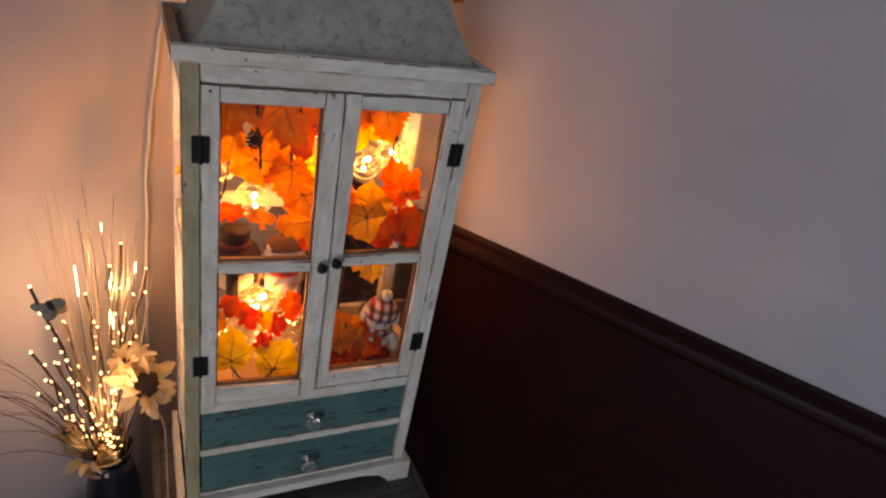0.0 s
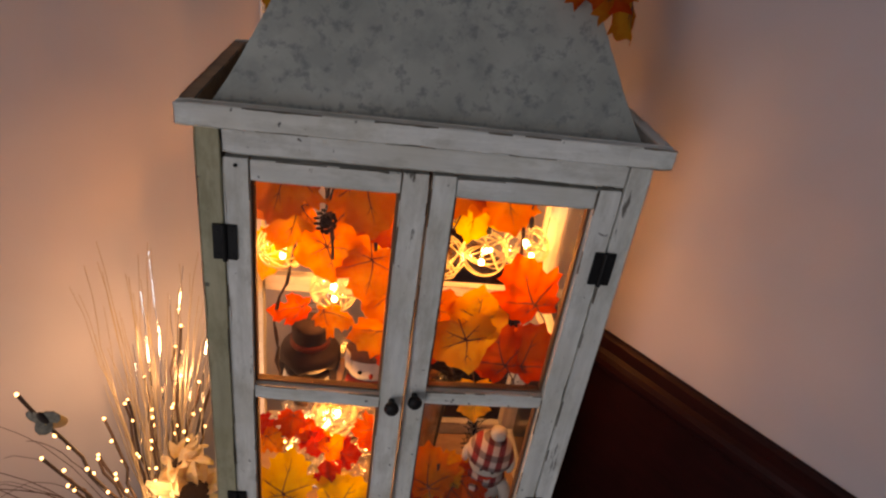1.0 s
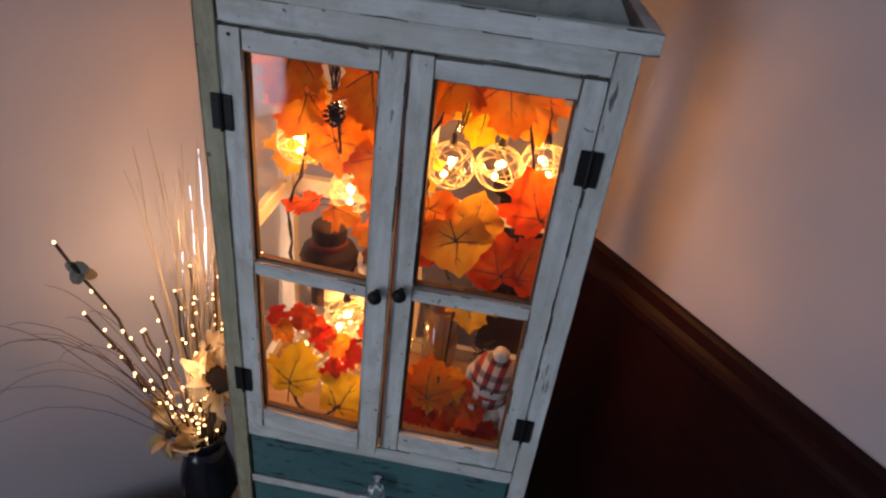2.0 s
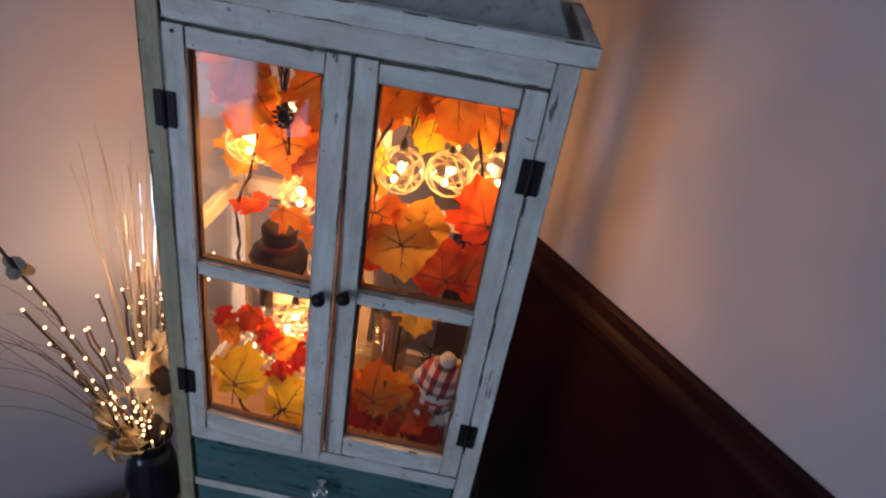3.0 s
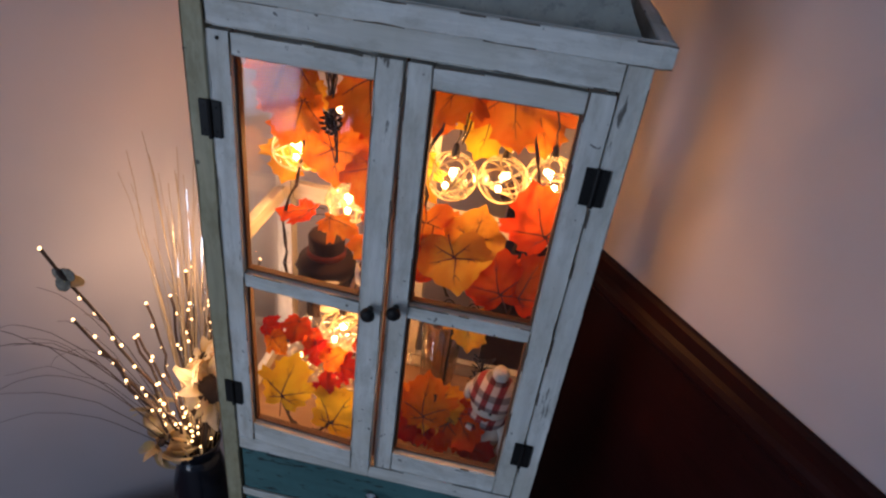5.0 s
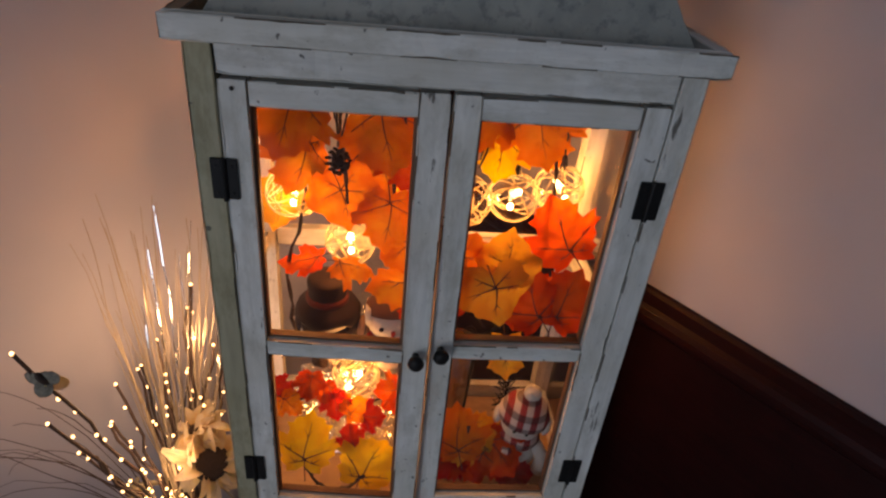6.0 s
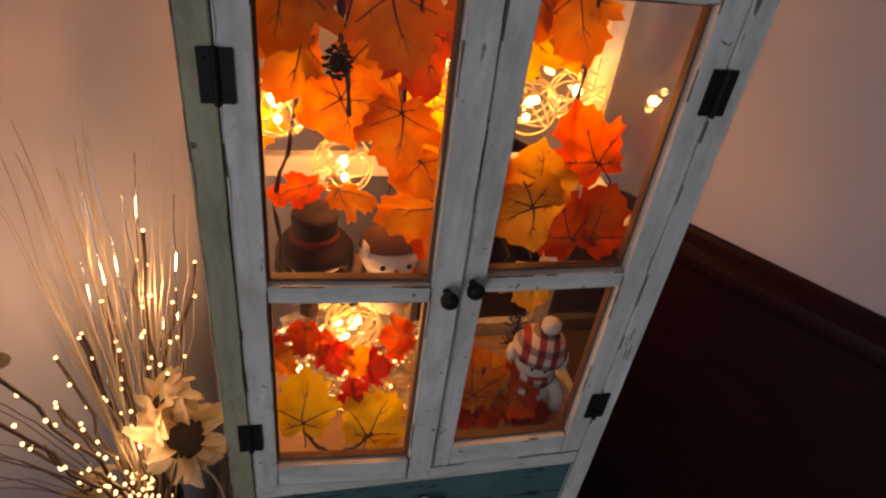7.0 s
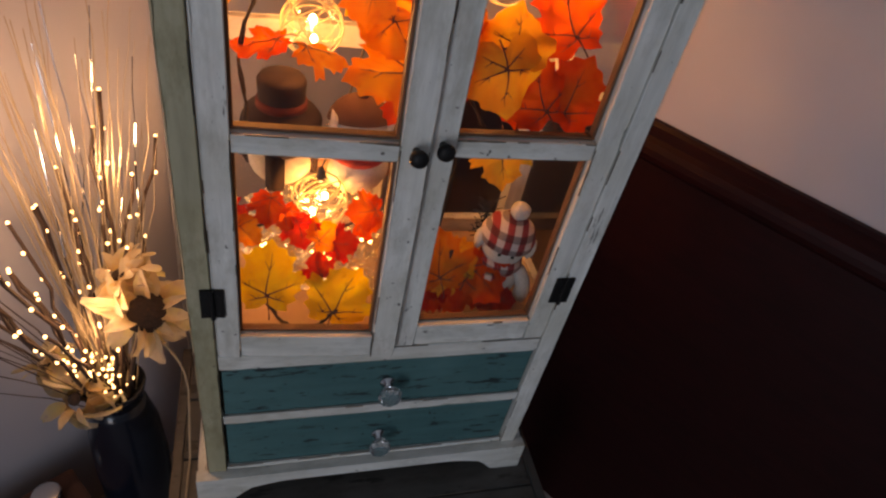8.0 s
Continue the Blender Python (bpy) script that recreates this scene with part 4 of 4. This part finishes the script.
def owl(name, at, label, hat, scale):
    def hat_top(bm):
        if hat == "top":
            lathe([(.031, .080), (.0400, .076), (.0415, .0795), (.036, .088), (.0255, .093), (.0235, .104), (.0245, .120), (.0215, .125), (.002, .126)], sides=28, bm=bm)
            for v in bm.verts:
                if .0755 < v.co.z < .0805 and math.hypot(v.co.x, v.co.y) > .0315:
                    v.co.z += .004 * math.sin(5 * math.atan2(v.co.y, v.co.x)) + .0015 * math.sin(17 * math.atan2(v.co.y, v.co.x)) - .004
        else:
            brow = bmesh.new()
            bmesh.ops.create_icosphere(brow, subdivisions=4, radius=1)
            for v in brow.verts:
                v.co = Vector((v.co.x * .0352, v.co.y * .0330, v.co.z * .0345 + .080))
            bmesh.ops.bisect_plane(brow, geom=brow.verts[:] + brow.edges[:] + brow.faces[:], plane_co=(0, 0, .0885), plane_no=(0, .22, 1), clear_inner=True)
            at = {v: bm.verts.new(v.co) for v in brow.verts}
            for f in brow.faces:
                bm.faces.new([at[v] for v in f.verts])
            brow.free()

    pieces = [(felt_white, lambda bm: ball(.036, (1, .85, 1.0), (0, 0, .036), 3, .04, 60, bm)), (felt_white, lambda bm: ball(.032, (1.04, .96, .72), (0, 0, .071), 3, .04, 60, bm) if hat == "top" else ball(.032, (1.04, .96, .9), (0, 0, .080), 3, .04, 60, bm)),
              (felt_tan if hat != "top" else felt_brown, lambda bm: [ball(.020, (.55, .8, 1.6), (s * .034, .004, .045), 2, .06, 80, bm) for s in (-1, 1)]),
              (felt_brown if hat == "top" else felt_red, lambda bm: lathe([(.024, .060), (.031, .058), (.033, .052), (.030, .046), (.022, .045)], sides=24, bm=bm)),
              (felt_brown, lambda bm: [box(-.010, .010, -.034, -.026, .006, .050, .003, bm)] if hat == "top" else None),
              (bead, lambda bm: [ball(.0032, (1, .7, 1), (s * .0140, -.0285, .0700 if hat == "top" else .0795), 2, bm=bm) for s in (-1, 1)]),
              (felt_white, lambda bm: None if hat == "top" else [tube([(s * .024, -.012, .080), (s * .029, -.013, .094), (s * .032, -.013, .106)], .009, 10, bm, .08) for s in (-1, 1)]),
              (felt_red, lambda bm: ball(.004, (.7, 1, 1), (0, -.031, .065 if hat == "top" else .075), 2, bm=bm)),
              (felt_brown if hat == "top" else felt_cap, hat_top), (felt_band if hat == "top" else felt_cap, lambda bm: lathe([(.0252, .0925), (.0262, .0935), (.0252, .101), (.0238, .1015)], sides=28, bm=bm) if hat == "top" else ball(.006, (1, 1, .8), (0, 0, .115), 2, bm=bm))]
    ob = new(name, doll_mesh(pieces))
    ob.matrix_basis = Matrix.Translation(at) @ pose(0, 0, 0, 0, 0, -14 if hat == "top" else 4) @ Matrix.Diagonal((scale, scale, scale, 1))
    return tagged(ob, label, "plush toy", "plush owls")


owl("plush_owl", (-0.131, .168, .613), "white plush owl with brown felt top hat", "top", 1.14)
owl("plush_owl", (-0.040, .158, .608), "white plush owl with brown cap and red scarf", "cap", 1.16)


def snow_doll():
    pieces = [(felt_white, lambda bm: ball(.040, (.9, .8, 1.0), (0, 0, .038), 3, .05, 60, bm)), (felt_white, lambda bm: ball(.031, (1, .9, .95), (0, -.002, .094), 3, .04, 60, bm)),
              (felt_white, lambda bm: [tube(bend((s * .028, -.01, .066), (s * .042, -.022, .020), 6, (s * .008, 0, 0)), .010, 10, bm, 1.15) for s in (-1, 1)]),
              (plaid_cloth, lambda bm: lathe([(.031, .098), (.037, .103), (.038, .114), (.031, .131), (.016, .143), (.002, .146)], sides=28, bm=bm)),
              (plaid_cloth, lambda bm: lathe([(.022, .078), (.032, .076), (.034, .068), (.031, .060), (.020, .060)], sides=24, bm=bm)),
              (plaid_cloth, lambda bm: box(-.022, -.004, -.042, -.032, .018, .066, .003, bm)),
              (felt_white, lambda bm: [ball(.012, (.6, .9, 1.5), (s * .036, -.002, .098), 2, .06, 90, bm) for s in (-1, 1)]),
              (felt_white, lambda bm: ball(.0135, (1, 1, 1), (.002, -.002, .155), 2, .10, 120, bm)), (bead, lambda bm: [ball(.0025, (1, .7, 1), (s * .009, -.030, .096), 2, bm=bm) for s in (-1, 1)])]
    ob = new("plush_snowman", doll_mesh(pieces))
    ob.matrix_basis = Matrix.Translation((.147, .086, FZ - .001)) @ pose(0, 0, 0, 0, 5, -14) @ Matrix.Diagonal((.98, .90, .98, 1))
    return tagged(ob, "white plush snowman with plaid cap and pompom", "plush toy")


snow_doll()

# dark metal pick with a scrolled head
pick = thing("metal_pick", 0.075, .14, FZ, "thin dark metal pick with a scrolled wire head", "decoration")
bm = tube([(0.075, .14, FZ), (0.080, .125, .685)], .0022, 6)
part("stake", bm, iron, pick)
bm = bmesh.new()
for k in range(5):
    c = Vector((.056 + .012 * k, .124, .694 + .008 * math.sin(k * 2)))
    tube([c + Vector((.009 * math.cos(i * .5) * (1 - i / 26), 0, .012 * math.sin(i * .5) * (1 - i / 26))) for i in range(22)], .0011, 5, bm)
part("scroll", bm, iron, pick)
single("glass_tumbler", lathe([(.026, 0), (.027, .002), (.036, .15), (.0345, .15), (.0255, .006), (.001, .005)], .06, .185, FZ, 28), glass("thick_clear_glass", .05, (.88, .84, .78), .16), "tall clear glass tumbler behind the leaves", "glass", smooth=True)

sprig = bmesh.new()
rnd = random.Random(9)
for k in range(60):
    root = Vector((.128, .125, FZ + .002)).lerp(Vector((.134, .115, .622)), rnd.uniform(.55, 1))
    tube([root, root + Vector((rnd.uniform(-.018, .018), rnd.uniform(-.014, .014), rnd.uniform(-.004, .020)))], .0007, 4, sprig)
tube([(.128, .125, FZ + .002), (.134, .115, .622)], .0016, 6, sprig)
single("tinsel_sprig", sprig, plain("dark_tinsel", (.10, .11, .13), .25, .9), "small dark silver tinsel sprig beside the snowman", "decoration")

# ---- the vase with lighted branches ----
VX, VY, VZ = -0.371, 0.142, 0.258
vase = thing("vase", VX, VY, FLOOR_Z, "tall dark navy glazed vase standing on the floor", "vase")
part("body", lathe([(.044, FLOOR_Z), (.049, FLOOR_Z + .01), (.055, -.05), (.057, .06), (.052, .15), (.041, .205), (.037, .228), (.034, .228), (.034, .12), (.001, .11)], VX, VY, 0, 40), navy_glaze, vase, smooth=True)
part("rim", lathe([(.035, .2285), (.0385, .2285), (.043, VZ - .004), (.0445, VZ), (.043, VZ + .003), (.040, VZ + .001), (.036, .240)], VX, VY, 0, 40), navy_glaze, vase, smooth=True)

twigs = thing("lighted_branches", VX, VY, .13, "brown branches with warm tiny lights standing in the vase", "lighted branches")
led = finish(ball(.0022, (1, 1, 1.2), detail=2), led_glow, True)
TIPS = ((-.438, -.028, .776), (-.458, .017, .622), (-.327, .199, .710), (-.438, .238, .517), (-.442, .158, .553), (-.444, .126, .508), (-.375, .172, .545), (-.288, .272, .607), (-.432, .212, .533),
        (-.436, .108, .520), (-.448, .041, .541), (-.350, .235, .640), (-.312, .215, .585), (-.392, .205, .600), (-.322, .165, .505), (-.402, .060, .460), (-.345, .10, .40), (-.47, .09, .47))
rnd = random.Random(11)
for k, tip in enumerate(TIPS):
    base = Vector((VX + rnd.uniform(-.02, .02), VY + rnd.uniform(-.02, .02), .13))
    tip = Vector(tip)
    n = 12
    line = bend(base, tip, n, ((VX - tip.x) * .10, (VY - tip.y) * .10, 0), .012, k)
    br = part("branch", tube(line, .0030, 7, taper=.75), bark, twigs, smooth=True)
    count = max(3, int((tip - base).length / .058))
    for j in range(count):
        s = 1 - j * (.75 / count) - (.0 if j == 0 else rnd.uniform(0, .04))
        i = min(n - 1, int(s * n))
        p = line[i].lerp(line[i + 1], s * n - i)
        if j:
            a = rnd.uniform(0, math.tau)
            p = p + Vector((math.cos(a) * .005, math.sin(a) * .005, .003))
        part("led", led, None, br, "glowing warm light", m=Matrix.Translation(p))
for k in range(22):
    a, r = rnd.uniform(0, math.tau), rnd.uniform(.004, .032)
    p = Vector((VX + r * math.cos(a), VY + r * math.sin(a), rnd.uniform(.258, .320)))
    tw = part("twig", tube([(VX + r * .6 * math.cos(a), VY + r * .6 * math.sin(a), .14), p], .0015, 5), bark, twigs)
    part("led", led, None, tw, "glowing warm light", m=Matrix.Translation(p))
for p in ((VX, VY - .02, .37), (-.345, .075, .50), (-.34, .20, .60), (-.42, .10, .60), (-.365, .15, .70), (-.315, .19, .62)):
    lamp("branch_light", "POINT", LED_WATTS, LED_WARM, Matrix.Translation(p), radius=.015)

# cloth bud on the longest branch
BUTTERFLY = (-.416, -.024, .735)
bud = thing("cloth_butterfly", *BUTTERFLY, "small grey beige cloth butterfly clipped on a branch", "decoration")
def wing(length, width, seed):
    """A flat cloth wing, narrow at the body and rounded at its end, slightly wavy."""
    bm = bmesh.new()
    rows = []
    for i in range(9):
        q = i / 8
        w = width * (0.18 + 0.82 * math.sin(math.pi * min(1.0, 0.12 + 0.80 * q)) ** 0.8) * (1 - 0.25 * (q > 0.95))
        rows.append([[bm.verts.new((q * length, u * w, 0.10 * length * math.sin(q * 2.2) + 0.004 * noise.noise(Vector((q * 4, u * 2, seed))) + d)) for u in (-1, -.6, 0, .6, 1)] for d in (0, -.0008)])
    for r, q in zip(rows, rows[1:]):
        for j in range(4):
            bm.faces.new((r[0][j], r[0][j + 1], q[0][j + 1], q[0][j]))
            bm.faces.new((r[1][j], q[1][j], q[1][j + 1], r[1][j + 1]))
    return bm


BODY = Matrix.Translation(BUTTERFLY) @ pose(0, 0, 0, 15, -20, 20)
for name, length, width, turn, lift, mat in (("upper_wing", .030, .0075, 160, 42, wing_cloth), ("upper_wing", .025, .0105, 22, -30, wing_cloth), ("lower_wing", .022, .0095, 232, 10, wing_cloth), ("lower_wing", .024, .0090, -52, 20, PETAL)):
    part(name, wing(length, width, turn), mat, bud, smooth=True, m=BODY @ pose(0, 0, 0, 60, 0, 0) @ pose(0, 0, 0, 0, lift, turn))
part("body", ball(.0050, (1, 1, 2.6), (0, 0, .004), 2), bark, bud, m=BODY)

# grasses
def blade(bm, tip, width, sag, seed):
    base = Vector((VX + random.uniform(-.015, .015), VY + random.uniform(-.015, .015), .16))
    tube(bend(base, tip, 14, sag, .006, seed), width, 4, bm, .35)


random.seed(21)
bm = bmesh.new()
for k in range(66):
    tip = Vector((VX + random.uniform(-.085, .100), VY + random.uniform(.0, .125), random.uniform(.48, .84)))
    blade(bm, tip, random.uniform(.0009, .0017), (random.uniform(-.012, .012), .01, .0), k)
for k in range(7):
    tip = Vector((VX + random.uniform(-.10, .0), VY + random.uniform(.0, .10), random.uniform(.66, .86)))
    blade(bm, tip, random.uniform(.0010, .0016), (random.uniform(-.014, .014), .01, .0), 60 + k)
single("dried_grass", bm, straw, "thin dry straw coloured grasses fanning out of the vase", "dried grass", kind="stuff")
bm = bmesh.new()
for k in range(22):
    a = random.uniform(2.85, 4.10)
    far = random.uniform(.16, .36)
    tip = Vector((VX + far * math.cos(a), VY + far * math.sin(a) * .9, random.uniform(.38, .58)))
    if -.571 * tip.x + .82 * tip.y < .45:
        blade(bm, tip, random.uniform(.0008, .0013), (0, 0, random.uniform(.08, .15)), 80 + k)
single("drooping_grass", bm, bark, "thin dark brown grass blades arching out of the vase", "dried grass", kind="stuff")
bm = bmesh.new()
for tip in ((-.385, .262, .80), (-.360, .262, .72), (-.345, .255, .70), (-.30, .265, .72), (-.320, .22, .62), (-.405, .21, .66), (-.375, .25, .60), (-.335, .26, .78), (-.31, .24, .55), (-.395, .24, .74)):
    blade(bm, Vector(tip), .0021, (random.uniform(-.01, .01), .0, .0), int(tip[2] * 100))
single("silver_strands", bm, chrome, "shiny silver tinsel strands standing in the vase", "tinsel", kind="stuff")


# sunflowers
def petal_mesh(length, seed):
    bm = bmesh.new()
    rows = []
    for i in range(11):
        s = i / 10
        w = length * .24 * math.sin(math.pi * (.08 + .83 * s) ** .8) * (1 + .15 * noise.noise(Vector((s * 5, seed, 2)))) + .0006
        droop = -.35 * length * s * s + .1 * length * s
        rows.append([bm.verts.new((u * w, s * length, droop + abs(u) * w * .35 + .10 * length * s * noise.noise(Vector((u * 1.5, s * 3, seed))))) for u in (-1, -.5, 0, .5, 1)])
    for r, q in zip(rows, rows[1:]):
        for j in range(4):
            bm.faces.new((r[j], r[j + 1], q[j + 1], q[j]))
    return finish(bm, PETAL, True)


petals = [petal_mesh(.058, s) for s in range(4)]


def sunflower(at, normal, size, seed, count=20, tilt=(-62, 26), heart=1.0):
    f = thing("artificial_sunflower", VX, VY, .14, "cream cloth sunflower with brown centre in the vase", "artificial flower", "cloth sunflowers")
    r = random.Random(seed)
    m = facing(at, normal, (0, 0, 1))
    part("disc", ball(.024 * size * heart, (1, 1, .42), (0, 0, .002), 4, .10, 160), seed_brown, f, "dark brown seed centre", m=m)
    for k in range(count):
        a = 360 * k / count + r.uniform(-9, 9)
        s = size * r.uniform(.78, 1.12)
        part("petal", petals[k % 4], None, f, m=m @ pose(0, 0, -.001, 0, 0, a) @ Matrix.Translation((0, .017 * size, 0)) @ pose(0, 0, 0, r.uniform(*tilt), r.uniform(-50, 50), 0) @ Matrix.Diagonal((s * r.uniform(.75, 1.15), s, s, 1)))
    for k in range(count // 2):
        a = 360 * k / (count // 2) + r.uniform(-16, 16)
        s = size * r.uniform(.50, .75)
        part("petal", petals[k % 4], None, f, m=m @ pose(0, 0, .003, 0, 0, a) @ Matrix.Translation((0, .015 * size, 0)) @ pose(0, 0, 0, r.uniform(5, 60), r.uniform(-50, 50), 0) @ Matrix.Diagonal((s * r.uniform(.75, 1.15), s, s, 1)))
    part("stem", tube(bend(Vector(at) - Vector(normal).normalized() * .006, (VX, VY, .14), 8, (0, 0, .02)), .003, 7), bark, f)


sunflower((-.298, .095, .458), (.24, -.66, .56), 1.0, 1, 20, (-90, 8), 1.1)
sunflower((-.405, .090, .296), (-.35, -.50, .65), .95, 2, 15, (-105, -50), .4)
sunflower((-.330, .135, .485), (-.45, -.10, .88), .80, 3, 14, (-80, 20), .5)
sunflower((-.440, .120, .340), (-.60, -.20, .60), .72, 4, 12, (-105, -45), .4)

# ---- cords and the box by the wall ----
bm = tube(bend((-.226, .399, 1.55), (-.235, .396, 1.12), 6, (-.004, 0, 0)) + bend((-.236, .395, 1.10), (-.278, .365, .78), 10, (-.004, 0, 0), .003, 4) + bend((-.280, .364, .76), (-.292, .350, FLOOR_Z + .004), 12, (-.006, -.004, 0), .004, 5), .0032, 8)
single("white_cable", bm, cord_white, "white power cable hanging down the wall", "cable", smooth=True)
bm = tube(bend((-.300, .085, .43), (-.266, .120, .27), 8, (.010, 0, .01)) + bend((-.2655, .122, .255), (-.2665, .06, TABLE_Z + .0025), 8, (0, 0, 0)) + bend((-.267, .04, TABLE_Z + .0025), (-.27, -.10, TABLE_Z + .0025), 6, (0, 0, 0)), .0016, 8)
single("lamp_cord", bm, straw, "thin beige cord running down onto the table", "cable", smooth=True)
chest = thing("wooden_box", -.5, .05, FLOOR_Z, "small red-brown wooden box by the wall", "box")
part("body", board(.06, .30, -1.08, -.775, FLOOR_Z, -.016, 90), box_wood, chest, m=ROOM)
part("lid", box(.056, .304, -1.084, -.771, -.0155, .0, .003), box_wood, chest, m=ROOM)
tin = single("round_tin", lathe([(.020, 0), (.021, .002), (.021, .018), (.0225, .019), (.0225, .024), (.018, .026), (.001, .026)], -.500, .108, .0003, 28), chrome, "small round pale metal tin on the box", "tin", smooth=True)
